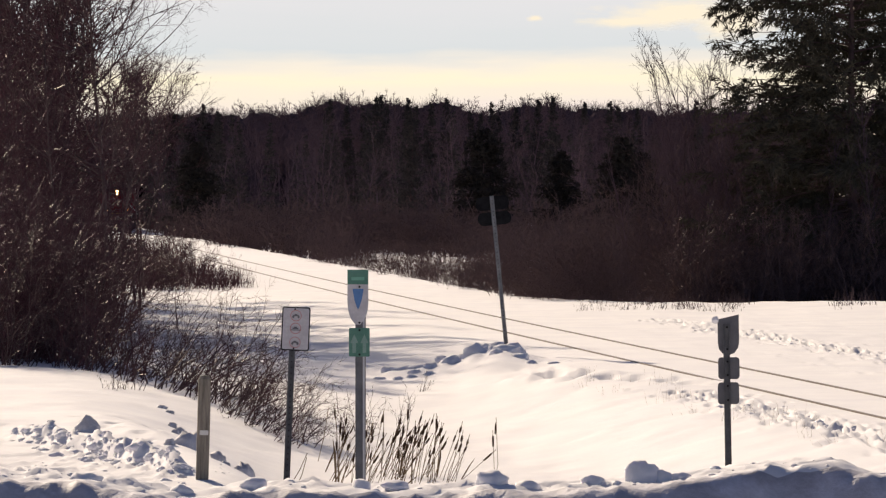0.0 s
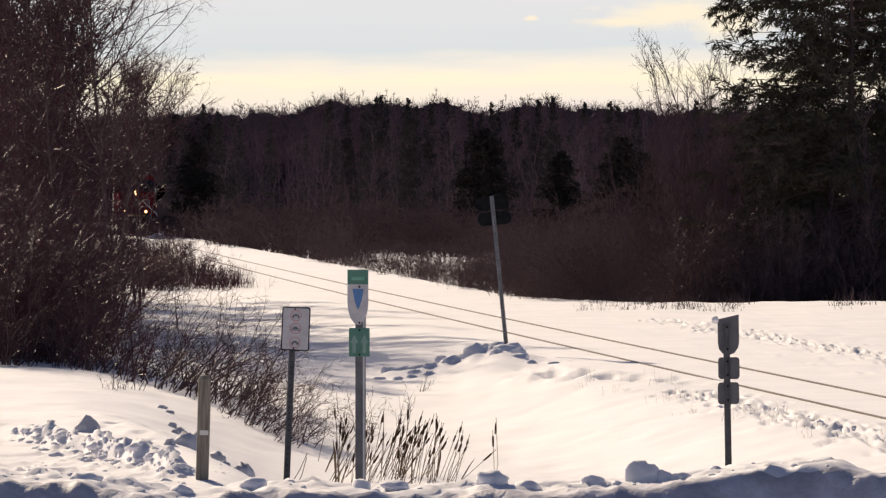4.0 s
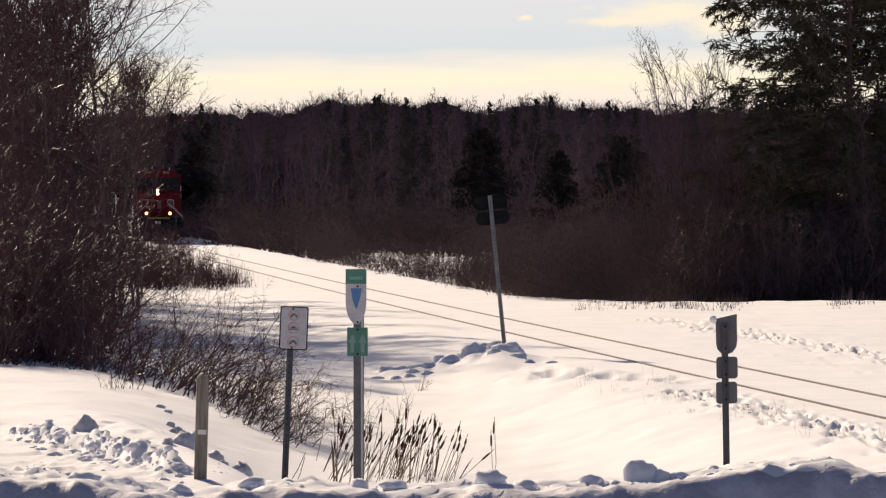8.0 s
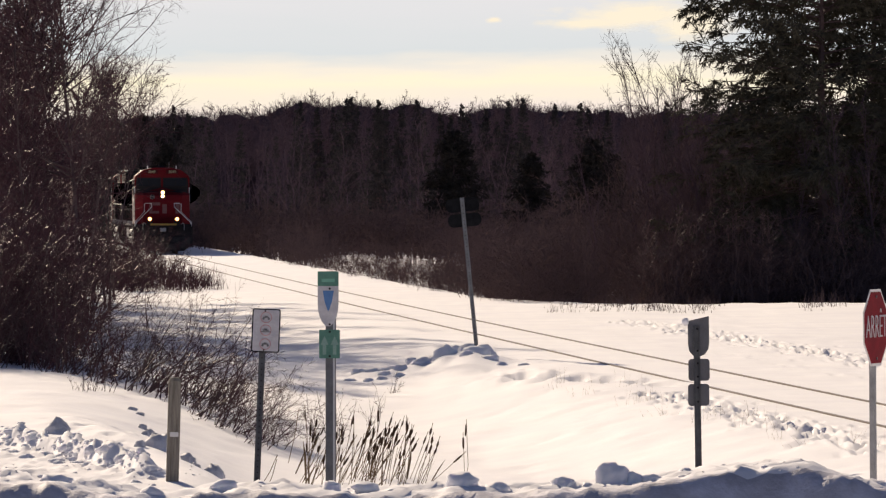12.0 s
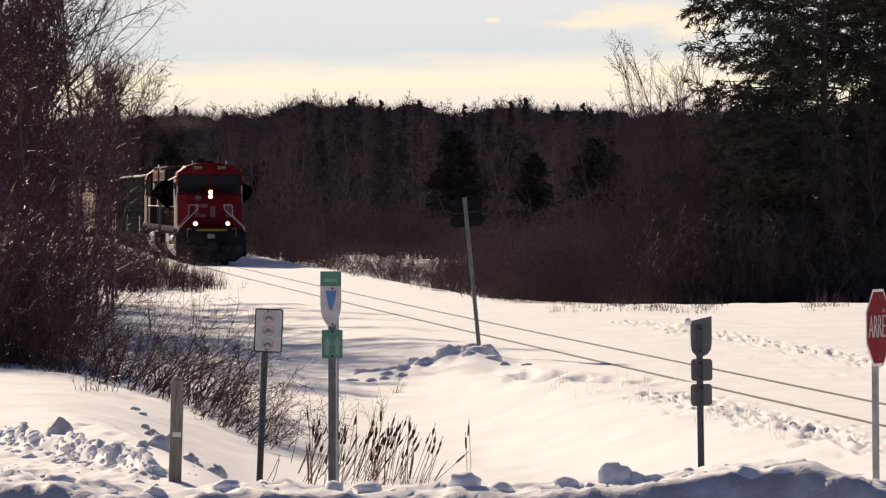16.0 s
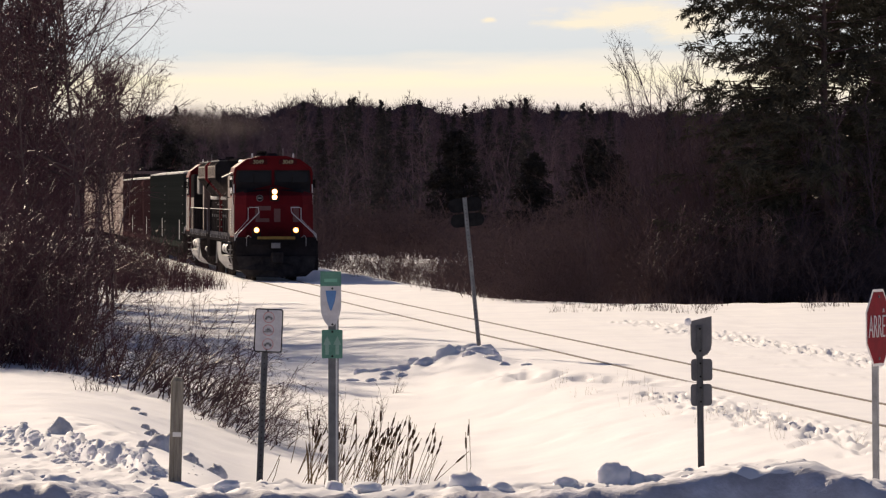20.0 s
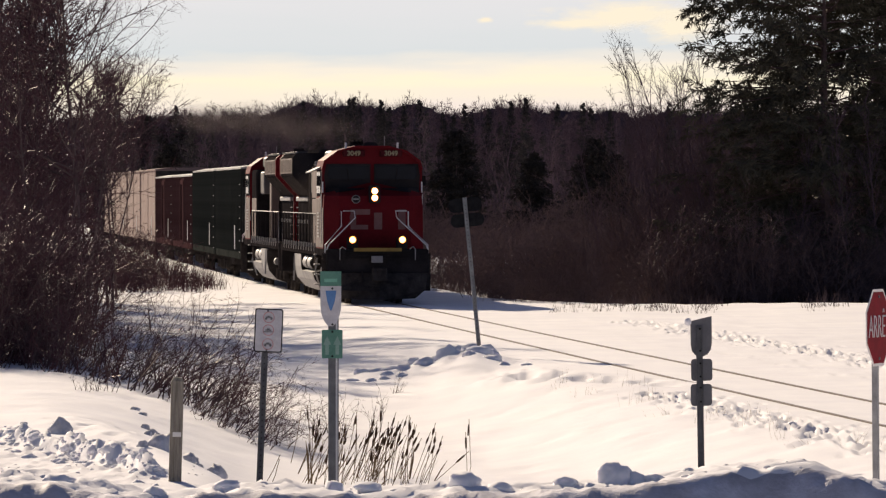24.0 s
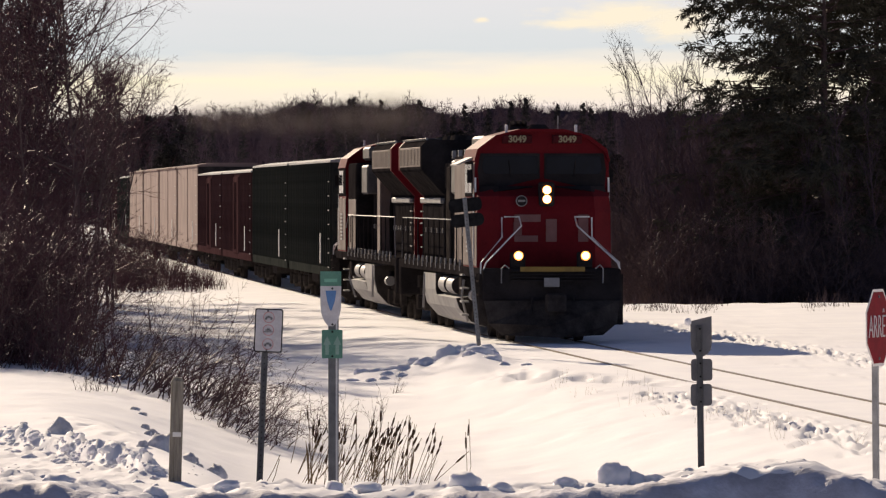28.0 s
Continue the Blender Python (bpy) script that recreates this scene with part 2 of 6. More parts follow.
# ---- ground: one sheet of snow to the horizon ----
def bump_sum(X, Y, seed, n, lo, hi):
    """Smooth noise: a sum of waves with wavelengths from lo to hi metres, about -1 to 1."""
    r = np.random.RandomState(seed)
    out = np.zeros_like(X)
    for _ in range(n):
        k, a, p = math.tau / math.exp(r.uniform(math.log(lo), math.log(hi))), r.uniform(0, math.tau), r.uniform(0, math.tau)
        out += np.sin(k * (math.cos(a) * X + math.sin(a) * Y) + p + 1.3 * np.sin(0.6 * k * (math.sin(a) * X - math.cos(a) * Y) + 2 * p))
    return out / math.sqrt(n)


def ease(a, b, v):
    t = np.clip((v - a) / (b - a), 0, 1)
    return t * t * (3 - 2 * t)


def bank_top(X):
    """Height of the ploughed bank along the road's edge."""
    return (0.835 + 0.05 * np.sin(1.1 * X + 2.4) + 0.03 * np.sin(2.7 * X) - 0.17 * ease(-3.2, -2.3, X) + 0.14 * ease(0.6, 1.6, X) + 0.11 * ease(1.2, 2.4, X)
            - 0.28 * ease(3.0, 4.2, X) + 0.2 * ease(5, 7, X))


def ground_z(X, Y):
    X, Y = np.asarray(X, float), np.asarray(Y, float)
    u = X - line_x(np.clip(Y, 0, 3000))
    # left verge, falling from the shoulder of the line to the ditch
    ditch = -0.74 + 0.42 * ease(96, 125, Y) + 0.2 * ease(130, 220, Y)
    z_left = -0.019 + (ditch + 0.019) * ease(-2.2, -6.0, u)
    # rising again to the old trail on the left
    full = -2.8 - 4.0 * ease(60, 95, Y) - 16 * ease(108, 140, Y)
    none = -0.5 - 1.3 * ease(62, 74, Y) + 0.9 * ease(84, 93, Y) - 3.0 * ease(98, 112, Y) - 12 * ease(112, 140, Y)
    trail = 0.24 - 0.05 * ease(70, 104, Y)
    z_left = z_left + (trail - z_left) * ease(none, full, X)
    # right of the line: level, a low crest, then marsh
    z_right = -0.019 + 0.019 * ease(2.6, 4.0, u) * ease(120, 160, Y) + 0.12 * ease(7, 13, u) * ease(130, 170, Y)
    edge = 3.4 + 10 * ease(182, 165, Y)
    z_right = z_right - 0.65 * ease(edge + 0.3, edge + 4.5, u) * ease(165, 190, Y)
    z = np.where(u < 0, z_left, z_right)
    # road and ploughed bank before it
    road = 0.05 + 1.6 * ease(38, 6, Y)
    z = np.where(Y < 60, z + (road - z) * ease(58, 53, Y), z)
    lump = 0.028 * np.maximum(bump_sum(X, Y, 3, 9, 0.35, 1.2), -0.8) + 0.022 * bump_sum(X, Y, 4, 12, 0.12, 0.35)
    ridge = ease(48.55, 49.75, Y + 0.25 * np.sin(1.7 * X) + 0.12 * np.sin(4.1 * X)) * ease(55.5, 51.0, Y)
    z = np.maximum(z, z * (1 - ridge) + (bank_top(X) + lump * 0.75) * ridge)
    # drifts and wind ripples, none between the rails
    off = ease(1.0, 3.0, np.abs(u)) * ease(30, 60, Y) + 0.0
    z = z + off * (0.022 * bump_sum(X, Y * 0.6, 7, 9, 3.0, 12.0) + 0.0085 * bump_sum(X, Y * 0.45, 8, 9, 0.5, 2.2))
    z = z + 0.006 * bump_sum(X, Y, 9, 6, 0.6, 2.0) * ease(0.2, 0.5, np.abs(np.abs(u) - 0.75)) * ease(60, 70, Y)
    # broken crust of the trail
    crust = np.maximum(bump_sum(X, Y * 0.5, 11, 11, 0.14, 0.7), -0.5) + 0.5 * np.abs(bump_sum(X, Y * 0.5, 12, 9, 0.1, 0.3))
    z = z + (0.018 + 0.010 * bump_sum(X, Y, 13, 5, 1.0, 3.0)) * crust * ease(-2.75, -3.3, X + 0.05 * (Y - 60)) * ease(73, 67, Y) * ease(54, 57, Y)
    # far hills
    z = z + 6 * ease(600, 1500, Y) + 10 * ease(1200, 2500, Y) * (1 + 0.4 * bump_sum(X, Y, 5, 5, 500, 1500))
    return z


def spaced(*pieces):
    """Coordinates from (start, end, step) stretches."""
    return np.unique(np.round(np.concatenate([np.linspace(a, b, max(2, int(round((b - a) / s)) + 1)) for a, b, s in pieces]), 4))


gx = spaced((-3000, -300, 300), (-300, -60, 20), (-60, -20, 2), (-20, -9, 0.4), (-9, -5, 0.1), (-5, -2.6, 0.045), (-2.6, 9.5, 0.056), (9.5, 20, 0.35), (20, 60, 2), (60, 300, 20), (300, 3000, 300))
gy = spaced((-40, 40, 4), (40, 46, 0.6), (46, 48, 0.4), (48, 53, 0.1), (53, 56, 0.3), (56, 72, 0.12), (72, 100, 0.28), (100, 150, 0.45), (150, 330, 1.6), (330, 700, 8), (700, 3200, 250))
GX, GY = np.meshgrid(gx, gy)
GZ = ground_z(GX, GY)


def dent(x, y, r, depth, ry=None, rim=0.2):
    """Press one hollow (or, with negative depth, a hump) into the snow."""
    ry = ry or r
    i0, i1 = np.searchsorted(gy, (y - 3 * ry, y + 3 * ry))
    j0, j1 = np.searchsorted(gx, (x - 3 * r, x + 3 * r))
    q = ((GX[i0:i1, j0:j1] - x) / r) ** 2 + ((GY[i0:i1, j0:j1] - y) / ry) ** 2
    GZ[i0:i1, j0:j1] += -depth * np.exp(-q * q) + rim * depth * np.exp(-(np.sqrt(q) - 1.6) ** 2 * 3)


rg = random.Random(5)
for k in range(1150):                                        # footprints on both sides of the line
    y = rg.uniform(76, 150)
    dent(line_x(y) + 4.6 + rg.gauss(0, 0.36), y, rg.uniform(0.042, 0.085), rg.uniform(0.03, 0.075), rg.uniform(0.28, 0.45), 0.16)
for k in range(470):
    y = rg.uniform(74, 97)
    dent(line_x(y) - 1.95 + rg.gauss(0, 0.28), y, rg.uniform(0.042, 0.085), rg.uniform(0.025, 0.065), rg.uniform(0.28, 0.45), 0.16)
for k in range(60):
    y = rg.uniform(80, 125)
    dent(line_x(y) + rg.choice((2.6, 2.9, -2.6)) + rg.gauss(0, 0.3), y, 0.08, rg.uniform(0.02, 0.05), 0.2)
for k in range(54):                                         # ridge thrown up along the trail
    a = k / 53
    y = 71.5 - 8.5 * a
    dent((35 + 285 * a - 832) * y / F_PX, y, rg.uniform(0.08, 0.13), -rg.uniform(0.04, 0.085), rg.uniform(0.25, 0.4), 0.0)
for k in range(260):                                        # and its broken crust
    a = rg.random()
    y = 71.5 - 8.5 * a + rg.gauss(0, 0.7)
    dent((35 + 285 * a + rg.gauss(0, 20) - 832) * y / F_PX, y, rg.uniform(0.04, 0.09), -rg.uniform(0.008, 0.03), rg.uniform(0.14, 0.25), 0.0)
for k in range(26):                                         # tracks by the trail
    dent(rg.uniform(-8, -2.9), rg.uniform(70, 80), 0.12, rg.uniform(0.04, 0.09), 0.25)
POLE = (0.75, 120.0)
dent(POLE[0] - 0.12, POLE[1] - 3.0, 0.6, -0.09, 4.0)       # ploughed heap about the leaning post
dent(POLE[0] - 0.45, POLE[1] - 4.0, 0.7, -0.07, 4.0)
dent(POLE[0] - 1.3, POLE[1] - 2.5, 0.9, -0.05, 2.2)
for k in range(24):
    a = rg.random()
    dent(POLE[0] + 0.1 - 2.4 * a + rg.gauss(0, 0.1), POLE[1] - 1.5 - rg.uniform(0, 5) * (1 - 0.6 * a), rg.uniform(0.14, 0.26), -rg.uniform(0.01, 0.028), rg.uniform(0.8, 1.6))
for k in range(170):                                        # trodden snow between the heap and the line
    a = rg.random()
    dent(1.0 + 2.9 * a + rg.gauss(0, 0.22), 110 - 9.5 * a + rg.gauss(0, 1.6) * (1 - 0.6 * a), rg.uniform(0.06, 0.14), rg.uniform(0.014, 0.032), rg.uniform(0.22, 0.4), 0.0)
for k in range(22):                                         # shallow scoop running on beside the line
    a = k / 21
    dent(1.1 + 3.0 * a + rg.gauss(0, 0.06), 108.5 - 9.0 * a + rg.gauss(0, 0.4), rg.uniform(0.3, 0.5), rg.uniform(0.06, 0.12) * (1 - 0.5 * a), rg.uniform(0.4, 0.7))
ny, nx = GX.shape
ids = np.arange(ny * nx).reshape(ny, nx)
gf = np.stack([ids[:-1, :-1], ids[:-1, 1:], ids[1:, 1:], ids[1:, :-1]], -1).reshape(-1, 4)
# the bank's slope towards the camera takes the darker, shade-coloured snow
ground = new("ground", raw_mesh("ground", np.stack([GX, GY, GZ], -1).reshape(-1, 3), gf, (SNOW, DIRTY_SHADED), True, np.repeat(((gy[:-1] > 48.3) & (gy[:-1] < 49.9)).astype(np.int32), nx - 1)))
tagged(ground, "wind-rippled sunlit snow with footprints, drifts and a ploughed bank", "snow", kind="structure")


def gz(x, y):
    """Height of the finished snow at one place."""
    j, i = np.clip(np.searchsorted(gx, x), 1, nx - 1), np.clip(np.searchsorted(gy, y), 1, ny - 1)
    a, b = (x - gx[j - 1]) / (gx[j] - gx[j - 1]), (y - gy[i - 1]) / (gy[i] - gy[i - 1])
    return float((GZ[i - 1, j - 1] * (1 - a) + GZ[i - 1, j] * a) * (1 - b) + (GZ[i, j - 1] * (1 - a) + GZ[i, j] * a) * b)


# ---- rails ----
track = thing("railway_track", "pair of steel rails almost buried in snow", "railway", kind="structure")
ry = np.concatenate([np.arange(60, 250, 3.0), np.arange(250, 601, 10.0)])
for side in (-1, 1):
    prof = [(-0.035, 0.0), (0.035, 0.0), (0.036, -0.03), (0.012, -0.045), (0.012, -0.15), (-0.012, -0.15), (-0.012, -0.045), (-0.036, -0.03)]
    cx = line_x(ry) + side * 0.753
    V = np.array([(x + a, y, b) for x, y in zip(cx, ry) for a, b in prof])
    n = len(prof)
    Fc = [(i * n + k, i * n + (k + 1) % n, (i + 1) * n + (k + 1) % n, (i + 1) * n + k) for i in range(len(ry) - 1) for k in range(n)]
    rail = new("rail", raw_mesh("rail", V, Fc, (RAIL, SHINE), index=[1 if k == 0 else 0 for i in range(len(ry) - 1) for k in range(n)]))
    rail.parent = track


# ---- sky behind everything ----
RING = 2900.0
na = 96
V = [(RING * math.sin(k * math.tau / na), RING * math.cos(k * math.tau / na), z) for z in (-60.0, 160.0) for k in range(na)]
sky_wall = new("sky_backdrop", raw_mesh("sky_backdrop", V, [(k, (k + 1) % na, na + (k + 1) % na, na + k) for k in range(na)], (backdrop_material(),), True))
tagged(sky_wall, "pale hazy winter sky above a low cream cloud bank", "sky", kind="structure")
CLOUDS = []
WISP = cloud_material()
for x0, z0, w, h in ((96, 86, 120, 24), (74, 82, 84, 10), (30, 83.5, 15, 5), (122, 82, 70, 34)):
    q = 8
    V = [(w * (i / q - 0.5), 30 * (i / q - 0.5) ** 2 + 0.02 * j, h * (j / q - 0.5)) for j in range(q + 1) for i in range(q + 1)]
    Fc = [(j * (q + 1) + i, j * (q + 1) + i + 1, (j + 1) * (q + 1) + i + 1, (j + 1) * (q + 1) + i) for j in range(q) for i in range(q)]
    c = new("cloud", raw_mesh("cloud", V, Fc, (WISP,), True))
    tagged(c, "thin drifting wisp of cream cloud", "cloud", "drifting clouds", "structure")
    CLOUDS.append((c, x0, z0))


# ---- plants ----
def tubes(segs, sides=3):
    """Tapered bars for rows (p, q, rp, rq) at once: points and faces. sides 3: square bars where thick, flat slivers turned at random where thin."""
    S = segs if isinstance(segs, np.ndarray) else np.array([(*a, *b, ra, rb) for a, b, ra, rb in segs], float)
    if sides == 3:
        thick = S[:, 6] >= 0.011
        if thick.any() and not thick.all():
            (V1, F1), (V2, F2) = tubes(S[thick], 4), tubes(S[~thick], 2)
            return np.concatenate([V1, V2]), np.concatenate([F1, F2 + len(V1)])
        sides = 4 if thick.all() else 2
    A, B, ra, rb = S[:, :3], S[:, 3:6], S[:, 6], S[:, 7]
    d = B - A
    d = d / np.maximum(np.linalg.norm(d, axis=1, keepdims=True), 1e-9)
    ref = np.where(np.abs(d[:, 2:3]) > 0.9, np.array([[1.0, 0, 0]]), np.array([[0, 0, 1.0]]))
    u = np.cross(d, ref)
    u /= np.linalg.norm(u, axis=1, keepdims=True)
    w = np.cross(d, u)
    turn = np.random.RandomState(len(S)).uniform(0, math.pi, len(S))[:, None]
    u, w = u * np.cos(turn) + w * np.sin(turn), w * np.cos(turn) - u * np.sin(turn)
    rings = []
    for P, r in ((A, ra), (B, rb)):
        for k in range(sides):
            c, s = math.cos(k * math.tau / sides), math.sin(k * math.tau / sides)
            rings.append(P + r[:, None] * (c * u + s * w))
    V = np.stack(rings, 1).reshape(-1, 3)
    base = np.arange(len(S))[:, None] * 2 * sides
    if sides == 2:
        return V, base + np.array([[0, 1, 3, 2]])
    Fc = np.concatenate([base + np.array([[k, (k + 1) % sides, sides + (k + 1) % sides, sides + k]]) for k in range(sides)], 0)
    return V, Fc


def unit(d):
    return d / np.maximum(np.linalg.norm(d, axis=1, keepdims=True), 1e-9)


def grow(rs, P, D, L, R, steps, bend, up, tip=0.25):
    """Many wavering shoots at once. Returns (joints, ways, radii, lengths) and their bars."""
    n = len(P)
    p, d, L, R = np.asarray(P, float), unit(np.asarray(D, float)), np.broadcast_to(L, (n,)), np.broadcast_to(R, (n,))
    J, W, Q, bars = [p], [d], [R], []
    for i in range(steps):
        d = d + rs.normal(0, bend, (n, 3)) * (1, 1, 0.6)
        d[:, 2] += up
        d = unit(d)
        q = p + d * (L / steps)[:, None]
        r1 = R * (1 - (1 - tip) * (i + 1) / steps)
        bars.append(np.column_stack([p, q, Q[-1], r1]))
        p = q
        J.append(p), W.append(d), Q.append(r1)
    return (np.stack(J, 1), np.stack(W, 1), np.stack(Q, 1), L), np.concatenate(bars)


def fork(rs, stems, count, spread, reach, lo, hi, ratio, thin, flat=1.0, taper=0.4):
    """Starts of side shoots, so many on every stem: places, ways, lengths, radii."""
    J, W, Q, L = stems
    n, k = J.shape[0], J.shape[1] - 1
    at = np.repeat(np.arange(n), count)
    f = rs.uniform(lo, hi, n * count)
    i = np.minimum((f * k).astype(int), k - 1)
    a = (f * k - i)[:, None]
    P = J[at, i] * (1 - a) + J[at, i + 1] * a
    d = W[at, i + 1]
    side = rs.normal(0, 1, (n * count, 3)) * (1, 1, flat)
    side = unit(side - d * (side * d).sum(1, keepdims=True))
    sp = rs.uniform(*spread, n * count)[:, None]
    return P, d * (1 - sp) + side * sp, L[at] * rs.uniform(*reach, n * count) * (1 - taper * f), np.maximum(Q[at, i] * ratio, thin)


def bare_tree(seed, height, trunk_r, limbs, subs, twigs, clear=0.2, reach=0.3, lean=(0, 0), spread=(0.35, 0.7), thin=0.0035, up=0.06, ends=2, mids=4):
    """A leafless tree: bars of trunk and limbs, and of the fine twigs."""
    rs = np.random.RandomState(seed)
    stem, wood = grow(rs, [(0, 0, -0.3)], [(lean[0], lean[1], 1)], height + 0.3, trunk_r, 12, 0.04, 0.05, 0.15)
    limb, w2 = grow(rs, *fork(rs, stem, limbs, spread, (reach * 0.7, reach * 1.3), clear, 0.98, 0.5, thin * 2, 0.5, 0.55), 6, 0.10, up)
    sub, f1 = grow(rs, *fork(rs, limb, subs, (0.3, 0.65), (0.25, 0.55), 0.15, 1.0, 0.6, thin * 1.4), mids, 0.13, up * 0.7)
    _, f2 = grow(rs, *fork(rs, sub, twigs, (0.3, 0.7), (0.25, 0.6), 0.1, 1.0, 0.6, thin), ends, 0.18, up * 0.3)
    return np.concatenate([wood, w2]), np.concatenate([f1, f2])


def shrub(seed, height, stems, subs, twigs, spread=0.45, lean=(0, 0), thin=0.003, base=0.35, up=0.02, rad=0.012, steps=(6, 3, 2)):
    """A clump of arching leafless stems."""
    rs = np.random.RandomState(seed)
    a, u = rs.uniform(0, math.tau, stems), spread * rs.uniform(0.1, 1.0, stems)
    P = np.column_stack([base * rs.normal(0, 0.6, stems), base * rs.normal(0, 0.6, stems), np.full(stems, -0.12)])
    D = np.column_stack([lean[0] + u * np.cos(a), lean[1] + u * np.sin(a), np.ones(stems)])
    stem, f0 = grow(rs, P, D, height * rs.uniform(0.55, 1.1, stems), rad * rs.uniform(0.7, 1.2, stems), steps[0], 0.11, up - 0.05 * spread)
    sub, f1 = grow(rs, *fork(rs, stem, subs, (0.3, 0.65), (0.25, 0.5), 0.12, 1.0, 0.6, thin), steps[1], 0.15, up)
    _, f2 = grow(rs, *fork(rs, sub, twigs, (0.3, 0.75), (0.3, 0.6), 0.1, 1.0, 0.6, thin), steps[2], 0.2, up)
    return np.concatenate([f0, f1, f2])


def shoot(r, p, d, length, r0, steps, bend, up, out):
    """One wavering shoot, its bars added to out."""
    p, d = np.array(p, float), np.array(d, float)
    d /= np.linalg.norm(d)
    for i in range(steps):
        d = d + np.array([r.gauss(0, bend), r.gauss(0, bend), r.gauss(0, bend * 0.6) + up])
        d /= np.linalg.norm(d)
        q = p + d * length / steps
        out.append((p.copy(), q.copy(), r0 * (1 - 0.8 * i / steps), r0 * (1 - 0.8 * (i + 1) / steps)))
        p = q


def scatter(name, kinds, places, material, label, category, smooth=False):
    """Many plants as one object: kinds are (points, faces), places (kind, x, y, z, turn, size, size_z)."""
    Vs, Fs, n = [], [], 0
    for k, x, y, z, a, s, sz in places:
        V, Fc = kinds[k]
        c, w = math.cos(a) * s, math.sin(a) * s
        Vs.append(np.stack([V[:, 0] * c - V[:, 1] * w + x, V[:, 0] * w + V[:, 1] * c + y, V[:, 2] * sz + z], 1))
        Fs.append(Fc + n)
        n += len(V)
    ob = new(name, raw_mesh(name, np.concatenate(Vs), np.concatenate(Fs), (material,), smooth))
    return tagged(ob, label, category, kind="stuff")


def slivers(rs, bars, wide):
    """Needle-clad twigs: spindle-shaped slivers, broad in the middle, turned at random."""
    A, B = bars[:, :3], bars[:, 3:6]
    d = unit(B - A)
    u = unit(np.cross(d, rs.normal(0, 1, (len(d), 3))))
    w = (wide * rs.uniform(0.6, 1.25, len(d)))[:, None]
    M = A * 0.55 + B * 0.45
    V = np.stack([A, M + u * w, B, M - u * w], 1).reshape(-1, 3)
    return V, np.arange(len(V)).reshape(-1, 4)


def conifer(seed, height, width, boughs, subs, twigs, wide, clear=0.04, taper=0.75, ragged=0.25, twig=(0.2, 0.5), given=(), low=1.0, round_wood=True, least=0.06):
    """A conifer: bars of trunk and boughs, and needle-clad twigs that droop. given: boughs of (height, compass turn, length)."""
    rs = np.random.RandomState(seed)
    _, wood = grow(rs, [(0, 0, -0.3)], [(0, 0, 1)], height + 0.3, height * 0.011 + 0.02, 8, 0.01, 0.05, 0.1)
    f = clear + (0.99 - clear) * rs.uniform(0, 1, boughs) ** low
    a = rs.uniform(0, math.tau, boughs)
    L = width * 0.5 * (1 - f) ** taper * rs.uniform(1 - ragged, 1 + ragged, boughs) + 0.1
    if given:
        g = np.array(given, float)
        f, a, L = np.concatenate([f, g[:, 0] / height]), np.concatenate([a, np.radians(g[:, 1])]), np.concatenate([L, g[:, 2]])
    P = np.column_stack([0 * f, 0 * f, f * height])
    D = np.column_stack([np.cos(a), np.sin(a), 0.5 * f - 0.1 + rs.normal(0, 0.13, len(f))])
    limb, w2 = grow(rs, P, D, L, 0.008 + 0.006 * L, 6, 0.06, -0.015)
    sub, f1 = grow(rs, *fork(rs, limb, subs, (0.35, 0.65), (0.2, 0.42), 0.1, 1.0, 0.5, 0.006, 0.35), 3, 0.10, -0.09)
    P, D, L2, R = fork(rs, sub, twigs, (0.35, 0.75), twig, 0.0, 1.0, 0.5, 0.004, 0.6)
    _, f2 = grow(rs, P, D, L2 + least, R, 1, 0.1, -0.3)
    return tubes(np.concatenate([wood, w2]), 4 if round_wood else 2), slivers(rs, np.concatenate([w2, f1, f2]), wide)


def plant_thing(name, label, category, at, parts, group=""):
    ob = thing(name, label, category, group, at=at)
    for pn, (V, Fc), m in parts:
        p = new(pn, raw_mesh(pn, V, Fc, (m,)))
        p.parent = ob
        if pn == "crown":
            tagged(p, kind="stuff")
    return ob


rp = random.Random(11)
seeds = iter(range(1000, 9000))


def on_snow(x, y, turn=0.0):
    return pose(x, y, gz(x, y), 0, 0, math.degrees(turn))


# the birch that stands free at the thicket's edge, and its neighbours
wood, fine = bare_tree(31, 11.2, 0.075, 46, 12, 8, 0.36, 0.38, (0.035, 0), (0.5, 0.78), 0.0030, 0.045, 3)
plant_thing("bare_birch", "leafless birch with a wide crown of fine drooping twigs", "tree", on_snow(-8.7, 141),
            (("trunk", tubes(wood, 4), BARK), ("crown", tubes(fine), RED_TWIG)), "trees of the thicket")
OUTER = ((-6.75, 108, 8.0, 0.04), (-7.6, 113, 10, 0.05), (-8.3, 108, 9, 0.045), (-8.9, 114, 10, 0.05), (-7.3, 118, 8, 0.04),
         (-8.0, 121, 10, 0.045), (-9.2, 124, 10, 0.045), (-6.75, 123, 5.5, 0.035), (-9.3, 120, 10, 0.05))
INNER = ((-8.7, 118, 9.5, 0.045), (-7.9, 110, 7.5, 0.04), (-9.4, 119, 8.0, 0.04), (-8.1, 116, 8.5, 0.04), (-9.0, 111, 8.0, 0.04), (-7.4, 115, 7.0, 0.04),
         (-9.9, 122, 9, 0.04), (-8.5, 112, 6.0, 0.035), (-8.2, 119, 9.4, 0.04), (-9.6, 113, 9.4, 0.04))
